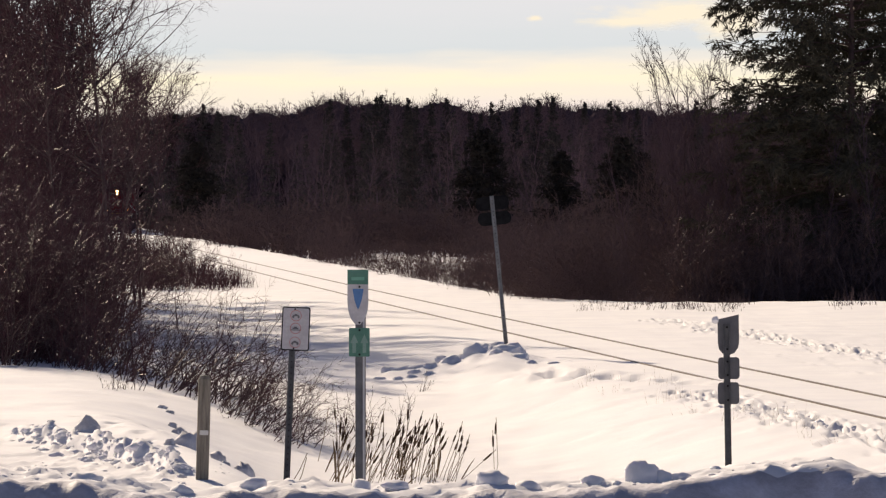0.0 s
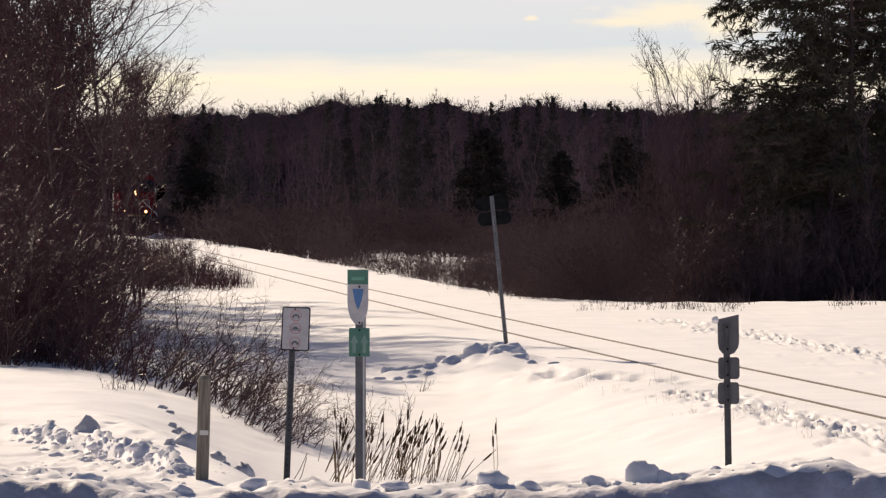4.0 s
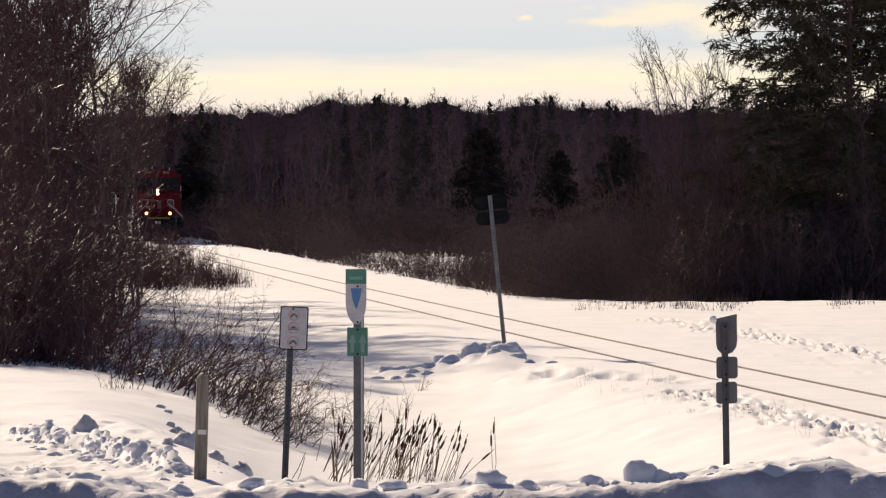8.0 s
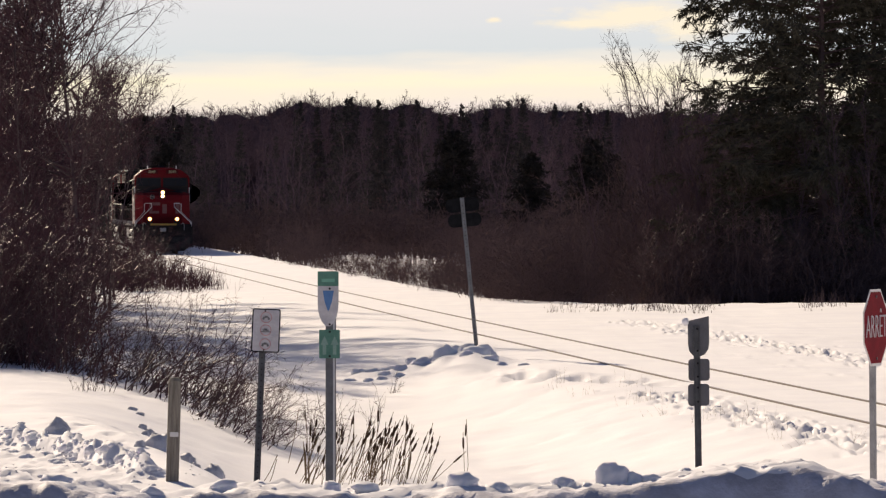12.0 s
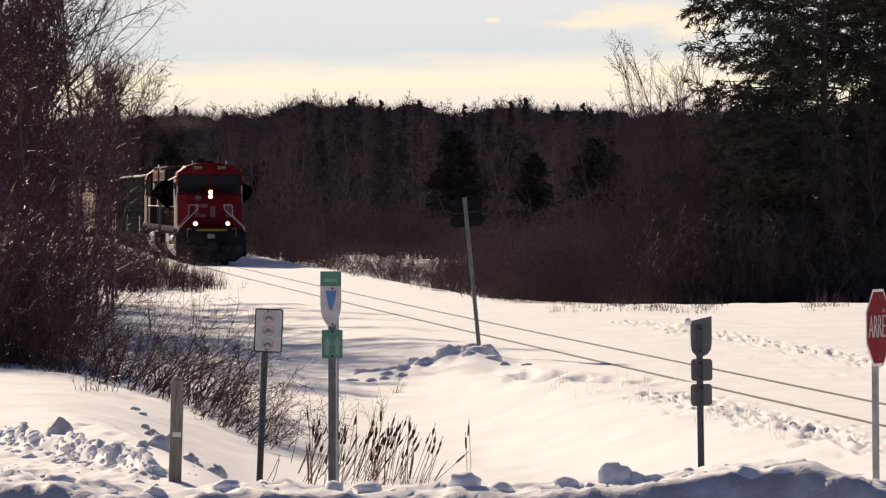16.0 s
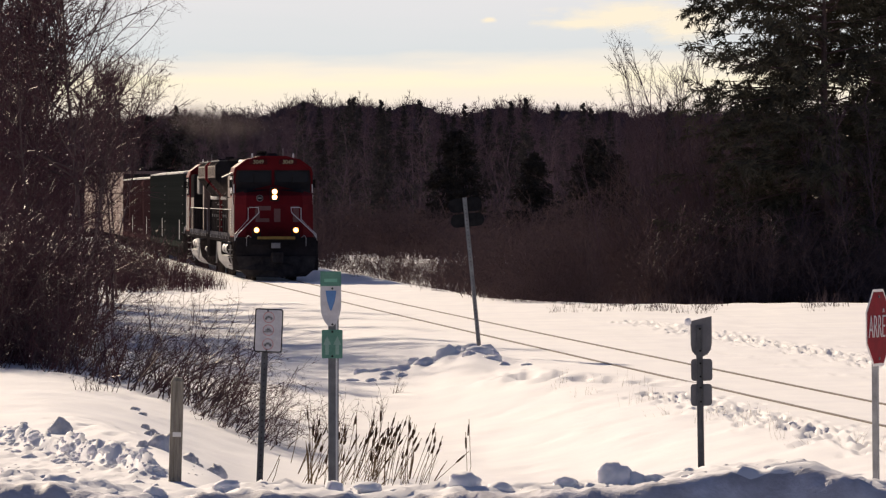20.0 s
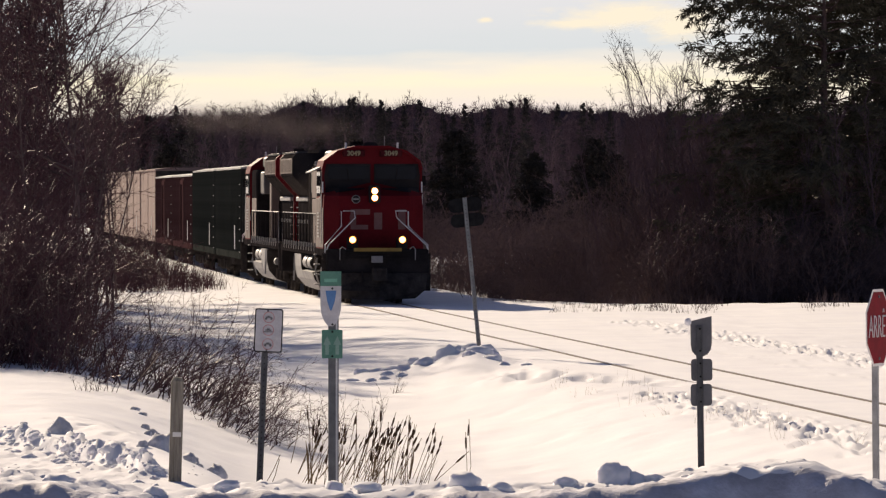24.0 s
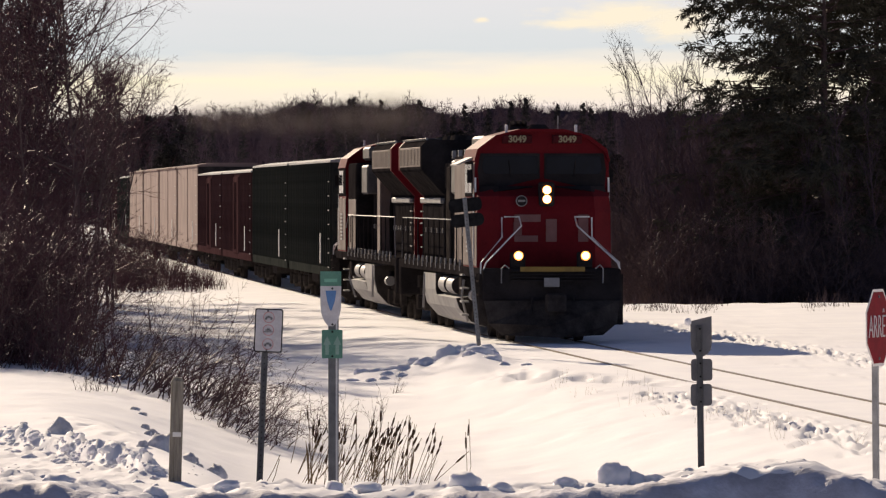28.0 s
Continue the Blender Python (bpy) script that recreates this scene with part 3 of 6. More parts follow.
for x, y, h, rr in OUTER + INNER:
    x, y, h, rr = 1.27 * (x - 0.75), 1.27 * y, 1.22 * h, 1.1 * rr
    wood, fine = bare_tree(next(seeds), h, rr, 40, 8, 6, 0.30 if x > -9.4 else 0.06, 0.2 if x > -10.2 else 0.24, (rp.gauss(0, 0.03), 0), (0.3, 0.62), 0.0050 if x > -10.0 else 0.0085, 0.05)
    plant_thing("bare_birch", "leafless brown birch with fine drooping twigs", "tree", on_snow(x, y),
                (("trunk", tubes(wood), BARK), ("crown", tubes(fine), RED_TWIG)), "trees of the thicket")
for k in range(41):
    y = rp.uniform(150, 195)
    x = -0.0675 * y - rp.uniform(0.2, 3.4)
    wood, fine = bare_tree(next(seeds), rp.uniform(10, 14), 0.06, 34, 6, 4, 0.06, 0.17, (0, 0), (0.3, 0.62), 0.016)
    plant_thing("bare_birch", "leafless birch deep in the thicket", "tree", on_snow(x, y),
                (("trunk", tubes(wood), BARK), ("crown", tubes(fine, 2), RED_TWIG)), "trees of the thicket")
for px, y, h in ((205, 172, 6.6), (222, 185, 7.0), (240, 178, 6.4), (255, 190, 6.2), (215, 192, 7.4), (247, 170, 5.6)):
    wood, fine = bare_tree(next(seeds), h, 0.05, 34, 7, 5, 0.56, 0.2, (0, 0), (0.4, 0.7), 0.010)
    plant_thing("bare_birch", "young leafless birch with a dense low crown", "tree", on_snow((px - 832) * y / F_PX, y),
                (("trunk", tubes(wood), BARK), ("crown", tubes(fine, 2), BARK)), "trees of the thicket")
for k, (px, y, h, lean) in enumerate(((150, 128, 6.4, 0.34), (120, 134, 6.9, 0.38), (185, 138, 6.2, 0.34), (95, 126, 6.6, 0.42), (160, 143, 6.8, 0.36))):
    wood, fine = bare_tree(7000 + k, h, 0.03, 34, 8, 5, 0.60, 0.24, (lean, 0), (0.2, 0.5), 0.0042, 0.02)
    plant_thing("bare_birch", "slender leafless birch arching out of the thicket", "tree", on_snow((px - 832) * y / F_PX, y),
                (("trunk", tubes(wood), BARK), ("crown", tubes(fine), RED_TWIG)), "trees of the thicket")
# arching alder shrubs at the foot of the bank
for k in range(34):
    a = (k + rp.random()) / 34
    x = -9.4 + 5.9 * a
    y = 105 - 12.5 * a ** 0.9 + rp.uniform(0, 7)
    h = (2.5 - 1.15 * a) * rp.uniform(0.75, 1.15)
    plant_thing("alder_shrub", "leafless arching alder shrub rooted in the snow", "shrub", on_snow(x, y),
                (("crown", tubes(shrub(next(seeds), h * (1 + 0.25 * a), 14 if a < 0.45 else 10, 8, 4 if a > 0.45 else 5, 0.95, (0.1 + 0.6 * a, 0.0), 0.0036, 0.4, 0.01 - 0.03 * a, 0.013)), RED_TWIG if k % 3 else BARK),), "shrubs on the bank")
for k in range(9):
    a = (k + rp.random()) / 9
    x, y = -4.0 + 1.4 * a, 92.5 - 4.0 * a + rp.uniform(-1, 1.5)
    plant_thing("alder_shrub", "low alder shrub arching over the snow of the ditch", "shrub", on_snow(x, y),
                (("crown", tubes(shrub(next(seeds), rp.uniform(1.1, 1.6), 10, 7, 4, 0.9, (0.75, -0.1), 0.0030, 0.3, -0.01, 0.009)), RED_TWIG if k % 2 else BARK),), "shrubs on the bank")
for x, y, h in ((-5.55, 94.5, 0.7), (-5.75, 94, 0.5), (-5.4, 95, 0.6), (-1.75, 96, 0.9), (-1.2, 98, 0.8), (-0.9, 110, 0.5), (-2.0, 93, 1.0), (-1.6, 95, 0.7)):
    plant_thing("bare_sapling", "small bare sapling standing in the snow", "shrub", on_snow(x, y),
                (("crown", tubes(shrub(next(seeds), h, 6, 4, 2, 0.5, (0.1, 0), 0.0035, 0.12, 0.02, 0.008)), BARK),), "saplings in the snow")
for k in range(30):
    x, y = rp.uniform(-9.9, -7.0), rp.uniform(104.5, 112)
    plant_thing("alder_shrub", "dense leafless alder in front of the birches", "shrub", on_snow(x, y),
                (("crown", tubes(shrub(next(seeds), rp.uniform(1.9, 3.2), 16, 9, 5, 0.7, (0.05, 0.0), 0.0050, 0.45, 0.0, 0.014)), RED_TWIG),), "shrubs on the bank")
# dense undergrowth among the birches
for k in range(40):
    y = rp.uniform(126, 160)
    x = rp.uniform(-13.2, -0.0605 * y)
    plant_thing("willow_shrub", "tall dense leafless willow shrub in the thicket", "shrub", on_snow(x, y),
                (("crown", tubes(shrub(next(seeds), rp.uniform(3.2, 6.6) * (1.0 if x < -0.0735 * y else 0.36), 12, 8, 5, 0.6, (0.05, 0), 0.0062, 0.5, 0.01, 0.014)), RED_TWIG),), "shrubs on the bank")
for k in range(16):
    y = rp.uniform(150, 190)
    x = (rp.uniform(20, 95) - 784) * y / F_PX
    plant_thing("willow_shrub", "tall dense leafless willow shrub in the thicket", "shrub", on_snow(x, y),
                (("crown", tubes(shrub(next(seeds), rp.uniform(3.8, 5.2), 12, 8, 5, 0.45, (0.0, 0), 0.0085, 0.5, 0.01, 0.016)), RED_TWIG),), "shrubs on the bank")
# thicket farther along the left verge
for k in range(26):
    y = rp.uniform(196, 262)
    x = line_x(y) - 3.6 - rp.random() * 6 - (0.5 if y < 205 else 0)
    plant_thing("willow_shrub", "dense leafless willow shrub beside the railway", "shrub", on_snow(float(x), y),
                (("crown", tubes(shrub(next(seeds), rp.uniform(1.4, 2.2), 17, 8, 3, 0.55, (0, 0), 0.0072, 0.55, 0.01, 0.013)), RED_TWIG),), "shrubs on the bank")
for k in range(13):
    y = rp.uniform(200, 222)
    x = (rp.uniform(225, 338) - 832) * y / F_PX
    plant_thing("willow_shrub", "dark bushy leafless willow beside the railway", "shrub", on_snow(x, y),
                (("crown", tubes(shrub(next(seeds), rp.uniform(1.4, 2.2), 18, 8, 3, 0.6, (0, 0), 0.0072, 0.55, 0.01, 0.013)), RED_TWIG),), "shrubs on the bank")
kinds_bush = [tubes(shrub(40 + i, 2.4, 11, 6, 3, 0.75, (0.1, 0), 0.0095, 0.6, 0.0, 0.015, (4, 2, 1)), 2) for i in range(6)]
kinds_far = [tubes(shrub(50 + i, 2.4, 13, 6, 3, 0.7, (0.1, 0), 0.018, 0.7, 0.0, 0.026, (4, 2, 1)), 2) for i in range(6)]
kinds_reed = []
for i in range(4):
    r = random.Random(70 + i)
    seg = []
    for k in range(26):
        shoot(r, (r.gauss(0, 0.28), r.gauss(0, 0.28), -0.1), (r.gauss(0, 0.2), r.gauss(0, 0.2), 1), r.uniform(0.4, 1.0), 0.009, 3, 0.07, 0.0, seg)
    kinds_reed.append(tubes(seg))
rows = []
for k in range(70):
    y = rp.uniform(200, 236)
    x = float(line_x(y)) - 2.9 - 2.8 * rp.random() ** 1.2
    rows.append((rp.randrange(4), x, y, gz(x, y), rp.uniform(0, 6), 1.0, rp.uniform(0.7, 1.25) * (0.65 + 0.35 * float(ease(-2.0, -4.0, x - line_x(y))))))
scatter("reed_clump", kinds_reed, rows, RED_TWIG, "dry brown reeds standing in the snow by the track", "reeds")

# brush along the right side of the line and before the wood
rows = []
for k in range(190):
    y = 176 + 120 * rp.random() ** 1.5
    x = float(line_x(y)) + 3.9 + abs(rp.gauss(0, 1)) * (1.2 + 0.02 * (y - 176)) * 2.2
    rows.append((rp.randrange(6), x, y, gz(x, y), rp.uniform(0, 6), rp.uniform(0.5, 0.9), rp.uniform(0.25, 0.6) * (1 + 0.004 * (y - 170))))
for k in range(255):
    x, y = rp.uniform(2.2, 16.5), rp.uniform(176, 212)
    if x < line_x(y) + 5.2:
        continue
    rows.append((rp.randrange(6), x, y, gz(x, y), rp.uniform(0, 6), rp.uniform(0.7, 1.3), rp.uniform(0.6, 1.7) * (0.72 + 0.28 * float(ease(5.0, 8.0, x)))))
for k in range(60):
    y = rp.uniform(215, 290)
    x = (rp.uniform(850, 1170) - 832) * y / F_PX
    if x > line_x(y) + 4.5:
        rows.append((rp.randrange(6), x, y, gz(x, y), rp.uniform(0, 6), rp.uniform(0.8, 1.4), rp.uniform(0.6, 1.1)))
for k in range(80):
    x, y = rp.uniform(6.0, 15.5), rp.uniform(177, 182)
    rows.append((rp.randrange(6), x, y, gz(x, y), rp.uniform(0, 6), rp.uniform(0.6, 1.1), rp.uniform(0.5, 1.2)))
scatter("brush", kinds_bush, rows, BRUSH, "dense leafless reddish brush along the snow's edge", "brush")
rows = []
for k in range(260):
    y = rp.uniform(335, 430)
    x = rp.uniform(-30, 32)
    if x < line_x(y) + 4.5 and x > line_x(y) - 5:
        continue
    rows.append((rp.randrange(6), x, y, gz(x, y), rp.uniform(0, 6), rp.uniform(1.1, 2.0), rp.uniform(0.7, 1.7)))
for k in range(110):
    y = rp.uniform(258, 340)
    x = rp.uniform(-14, 16)
    if x < line_x(y) + 4.6 or (y < 338 and 590 < 832 + x * F_PX / y < 835):
        continue
    rows.append((rp.randrange(6), x, y, gz(x, y), rp.uniform(0, 6), rp.uniform(0.8, 1.3), rp.uniform(0.6, 1.15)))
for k in range(50):
    y = rp.uniform(345, 400)
    x = (rp.uniform(580, 850) - 832) * y / F_PX
    rows.append((rp.randrange(6), x, y, gz(x, y), rp.uniform(0, 6), rp.uniform(0.9, 1.5), rp.uniform(0.6, 1.3)))
for k in range(70):
    y = rp.uniform(338, 480)
    x = float(line_x(y)) + rp.uniform(3.2, 10)
    rows.append((rp.randrange(6), x, y, gz(x, y), rp.uniform(0, 6), rp.uniform(0.9, 1.5), rp.uniform(0.6, 1.3)))
for k in range(150):
    y = rp.uniform(425, 470)
    x = (-46 + 94 * (k + rp.random()) / 150) * y / 520
    if abs(x - line_x(y)) > 4.5:
        rows.append((rp.randrange(6), x, y, gz(x, y), rp.uniform(0, 6), rp.uniform(1.2, 2.0), rp.uniform(0.8, 1.5)))
scatter("far_brush", kinds_far, rows, BRUSH, "reddish leafless brush before the wood", "brush")


# the wood: its crest rises and falls along the skyline
def crest(x, y):
    """Height that takes a crown of the far wood up to the skyline in the camera's view."""
    side = x / y * 100
    rise = np.interp(side, (-5.2, -4.4, -3.2, -2.3, -1.6, -1.0, -0.4, 0.2, 0.7, 1.2, 1.6, 2.2, 3.2, 4.6), (1.44, 1.50, 1.58, 1.72, 1.68, 1.62, 1.68, 1.50, 1.62, 1.74, 1.64, 1.55, 1.58, 1.56))
    return 3.25 + rise / 100 * y


def bare_crown(seed, limbs, subs, twigs, clear, reach, thin, up):
    wood, fine = bare_tree(seed, 10.0, 0.075, limbs, subs, twigs, clear, reach, (np.random.RandomState(seed).normal(0, 0.04), 0), (0.25, 0.55), thin, up, 1, 2)
    return tubes(np.concatenate([wood, fine]), 2)


kinds_wood = [bare_crown(100 + i, 20, 4, 4, 0.10, 0.30, 0.011, 0.10) for i in range(7)]
kinds_crest = [bare_crown(150 + i, 26, 6, 6, 0.55, 0.21, 0.0115, 0.09) for i in range(5)]
rows = []
for k in range(210):
    y = 440 + 170 * rp.random() ** 0.8
    x = rp.uniform(-48, 50) * y / 520
    if abs(x - line_x(y)) < 5:
        continue
    s = float(crest(x, y)) / 10 * rp.uniform(0.6, 0.96)
    rows.append((rp.randrange(7), x, y, gz(x, y), rp.uniform(0, 6), s * 1.25, s))
scatter("far_wood", kinds_wood, rows, GREY_BARK, "dense leafless far wood of birch and poplar", "wood")
rows = []
for k in range(270):
    y = rp.uniform(610, 690)
    x = (-46 + 94 * (k + rp.random()) / 270) * y / 520
    if abs(x - line_x(y)) < 4:
        continue
    s = float(crest(x, y)) / 10 * rp.uniform(0.86, 0.985)
    rows.append((rp.randrange(5), x, y, gz(x, y), rp.uniform(0, 6), s * 1.25, s))
scatter("crest_wood", kinds_crest, rows, GREY_BARK, "fine bare crowns along the crest of the far wood", "wood")
deep = []
for i in range(8):
    r = random.Random(500 + i)
    V = []
    for q in range(11):                                     # rings of an uneven, tapering heart
        for k in range(9):
            a, f = k * math.tau / 9, q / 10 * math.pi / 2
            w = 2.3 * math.cos(f) ** 0.6 * r.uniform(0.8, 1.2) + 0.02
            V.append((w * math.cos(a), w * math.sin(a), 8.6 * math.sin(f) * r.uniform(0.985, 1.015)))
    Fc = [(q * 9 + k, q * 9 + (k + 1) % 9, (q + 1) * 9 + (k + 1) % 9, (q + 1) * 9 + k) for q in range(10) for k in range(9)]
    rs = np.random.RandomState(520 + i)
    a, f = rs.uniform(0, math.tau, 300), np.radians(90 - 62 * rs.uniform(0, 1, 300) ** 0.8)
    w = 2.2 * np.cos(f) ** 0.6
    _, bars = grow(rs, np.column_stack([w * np.cos(a), w * np.sin(a), 8.4 * np.sin(f)]), np.column_stack([0.5 * np.cos(a), 0.5 * np.sin(a), np.full(300, 0.9)]) + rs.normal(0, 0.25, (300, 3)),
                   rs.uniform(0.35, 1.25, 300), 0.017, 1, 0.05, 0.0, 0.4)
    Vt, Ft = tubes(bars, 2)
    deep.append((np.concatenate([np.array(V), Vt]), np.concatenate([np.array(Fc), Ft + len(V)])))
rows = []
for k in range(520):
    y = rp.uniform(695, 800)
    x = rp.uniform(-46, 48) * y / 520
    if abs(x - line_x(y)) < 5.5:
        continue
    s = float(crest(x, y)) / 10 * rp.uniform(0.93, 1.06)
    rows.append((rp.randrange(8), x, y, gz(x, y), rp.uniform(0, 6), rp.uniform(0.95, 1.35), s))
scatter("deep_wood", deep, rows, DEEP_BARK, "dense dark depths of the far wood", "wood")
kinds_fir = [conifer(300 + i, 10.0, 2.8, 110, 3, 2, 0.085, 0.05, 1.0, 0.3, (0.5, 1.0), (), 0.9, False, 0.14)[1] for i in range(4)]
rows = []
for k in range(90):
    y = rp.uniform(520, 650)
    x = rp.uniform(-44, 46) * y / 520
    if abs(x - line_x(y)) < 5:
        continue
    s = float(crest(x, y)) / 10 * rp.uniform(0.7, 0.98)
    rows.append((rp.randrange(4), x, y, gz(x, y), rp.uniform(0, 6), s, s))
scatter("far_fir_wood", kinds_fir, rows, HAZED_NEEDLE, "dark firs packed among the far wood", "wood")
rows = []
for k in range(95):
    x, y = rp.uniform(3.5, 17), rp.uniform(184, 235)
    if x < line_x(y) + 6.5 + 0.05 * (235 - y):
        continue
    rows.append((rp.randrange(7), x, y, gz(x, y), rp.uniform(0, 6), 0.75, rp.uniform(0.42, 0.62) + 0.14 * float(ease(7, 11, x)) - 0.2 * float(ease(7.0, 5.0, x))))
scatter("near_wood", kinds_wood, rows, BRUSH, "bare young trees crowding behind the snow's edge", "wood")
rows = []
for k in range(120):
    x, y = rp.uniform(6.0, 15.5), rp.uniform(177.5, 183)
    rows.append((rp.randrange(7), x, y, gz(x, y), rp.uniform(0, 6), 0.5, rp.uniform(0.12, 0.34)))
for k in range(18):
    x, y = 9.6 + 0.33 * k, 184.5 + 1.7 * (k % 3)
    rows.append((k % 7, x, y, gz(x, y), 1.3 * k, 0.75, 0.40 + 0.04 * (k % 4)))
scatter("edge_brush", kinds_wood, rows, LIT_BRUSH, "grey-brown brush along the snow's edge, lightened in its colour", "brush")

for x, y, h, lean in ((8.3, 187, 7.4, -0.24), (6.9, 190, 6.0, -0.26), (8.9, 185, 7.8, -0.28), (9.3, 192, 8.6, -0.22), (8.6, 188, 7.4, -0.34), (7.6, 186, 6.4, -0.32), (5.6, 196, 5.6, -0.2), (9.6, 186, 7.4, -0.4), (8.2, 189, 8.3, -0.30), (9.0, 190, 9.0, -0.34),
                      (12.6, 180, 6.0, 0), (14.5, 179, 5.5, 0), (10.6, 181, 5.2, 0.05), (13.6, 181, 6.6, -0.05)):
    wood, fine = bare_tree(next(seeds), h, 0.045, 26, 6, 4, 0.15, 0.3, (lean, 0), (0.25, 0.5), 0.0058, 0.09)
    plant_thing("bare_birch", "bare grey birch reaching above the brush", "tree", on_snow(x, y), (("trunk", tubes(wood, 4), GREY_BARK), ("crown", tubes(fine), GREY_BARK)), "bare trees by the spruce")

# conifers: only the lower boughs of the two great spruces are low enough to be seen
wood, leaf = conifer(21, 15.0, 8.6, 175, 13, 36, 0.023, 0.04, 0.3, 0.35, (0.15, 0.36),
                     ((9.2, 172, 4.3), (9.5, 185, 4.0), (9.0, 160, 3.6), (7.3, 178, 4.6), (7.1, 190, 4.2), (6.8, 168, 4.1), (6.3, 182, 3.7), (8.3, 200, 3.4), (5.6, 175, 3.6), (5.2, 190, 3.2), (7.0, 183, 4.5), (6.6, 150, 3.8), (6.9, 205, 3.9), (7.5, 215, 3.6), (6.0, 165, 4.0), (6.1, 195, 3.9), (8.7, 178, 3.3), (8.0, 145, 3.2),
                      (5.0, 160, 3.6), (4.6, 180, 3.5), (5.4, 210, 3.6), (7.7, 165, 3.3), (9.6, 200, 3.7), (9.9, 165, 3.9)), 1.15)
big = plant_thing("spruce_tree", "tall dark spruce with ragged drooping boughs", "tree", on_snow(12.0, 184), (("trunk", wood, BARK), ("crown", leaf, NEEDLE)), "spruces at the snow's edge")
for x, y, a, s in ((13.9, 189, 2, 0.97),):
    copy_thing(big, on_snow(x, y, a) @ Matrix.Scale(s, 4))
wood, leaf = conifer(22, 8.0, 5.6, 200, 7, 6, 0.06, 0.04, 0.6, 0.22, (0.3, 0.7), (), 0.9, False, 0.15)
mid = plant_thing("spruce_tree", "dark young spruce standing before the wood", "tree", on_snow(0.9, 400), (("trunk", wood, BARK), ("crown", leaf, YOUNG)), "spruces before the wood")
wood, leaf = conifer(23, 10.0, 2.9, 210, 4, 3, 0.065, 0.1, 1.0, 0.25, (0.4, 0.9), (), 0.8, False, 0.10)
slim = plant_thing("spruce_tree", "slim dark spruce rising out of the wood", "tree", on_snow(-4.6, 455), (("trunk", wood, BARK), ("crown", leaf, HAZED_NEEDLE)), "spruces in the wood")
for x, y, a, s in ((6.3, 405, 1, 0.82), (9.9, 385, 2, 0.92), (-20.5, 440, 2, 0.9), (11.5, 392, 3, 0.8), (-31.4, 620, 1, 1.5), (-28.6, 625, 4, 1.46), (-34.7, 620, 3, 1.45)):
    copy_thing(mid, on_snow(x, y, a) @ Matrix.Scale(s, 4))
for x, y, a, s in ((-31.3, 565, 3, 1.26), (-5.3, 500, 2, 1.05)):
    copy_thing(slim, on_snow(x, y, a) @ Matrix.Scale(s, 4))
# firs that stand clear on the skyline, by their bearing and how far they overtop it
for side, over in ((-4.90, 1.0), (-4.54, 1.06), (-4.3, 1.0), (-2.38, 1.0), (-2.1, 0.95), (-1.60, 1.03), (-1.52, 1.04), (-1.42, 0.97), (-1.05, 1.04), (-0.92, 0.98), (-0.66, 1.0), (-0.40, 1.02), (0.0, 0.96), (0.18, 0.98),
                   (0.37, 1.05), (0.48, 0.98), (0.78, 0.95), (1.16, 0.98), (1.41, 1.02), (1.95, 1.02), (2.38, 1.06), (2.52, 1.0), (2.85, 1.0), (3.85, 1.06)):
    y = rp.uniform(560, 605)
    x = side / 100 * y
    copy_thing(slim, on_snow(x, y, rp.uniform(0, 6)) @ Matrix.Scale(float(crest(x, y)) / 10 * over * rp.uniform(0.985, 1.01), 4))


# ---- the train ----
def words(text, height, material, parent, m, name="number", wide=1.0, bold=0.012):
    """Lettering as a mesh, centred on m, facing its +z."""
    cu = bpy.data.curves.new("lettering", "FONT")
    cu.body, cu.size, cu.align_x, cu.align_y, cu.extrude, cu.offset = text, height / 0.69, "CENTER", "CENTER", 0.004, bold
    tmp = bpy.data.objects.new("lettering", cu)
    me = bpy.data.meshes.new_from_object(tmp)
    bpy.data.objects.remove(tmp)
    me.materials.clear()
    me.materials.append(material)
    me.transform(Matrix.Diagonal((wide, 1, 1, 1)))
    ob = new(name, me)
    ob.parent = parent
    ob.matrix_basis = m
    return ob


def loft(bm, rings):
    """Skin over rings of points of one count, closed at both ends."""
    vs = [[bm.verts.new(p) for p in ring] for ring in rings]
    n = len(rings[0])
    for a, b in zip(vs, vs[1:]):
        for k in range(n):
            bm.faces.new((a[k], a[(k + 1) % n], b[(k + 1) % n], b[k]))
    bm.faces.new(vs[0][::-1]), bm.faces.new(vs[-1])
    bmesh.ops.recalc_face_normals(bm, faces=bm.faces)
    return bm


DARK_RED = mat("dark_red_board", (0.05, 0.008, 0.01), (0.09, 0.012, 0.015), 0.6, 0, 2, 20, 0.05, None, 0.02, 0.05)
CREAM = mat("cream_digits", (0.27, 0.225, 0.14), (0.37, 0.31, 0.20), 0.6, 0, 6, 40, 0.02, None, 0.02, 0.1)
FADED = mat("faded_mark", (0.125, 0.034, 0.034), (0.17, 0.070, 0.066), 0.5, 0, 3, 30, 0.1)
WHEELS = []          # (wheelset, bogie pose rows are fixed, radius)


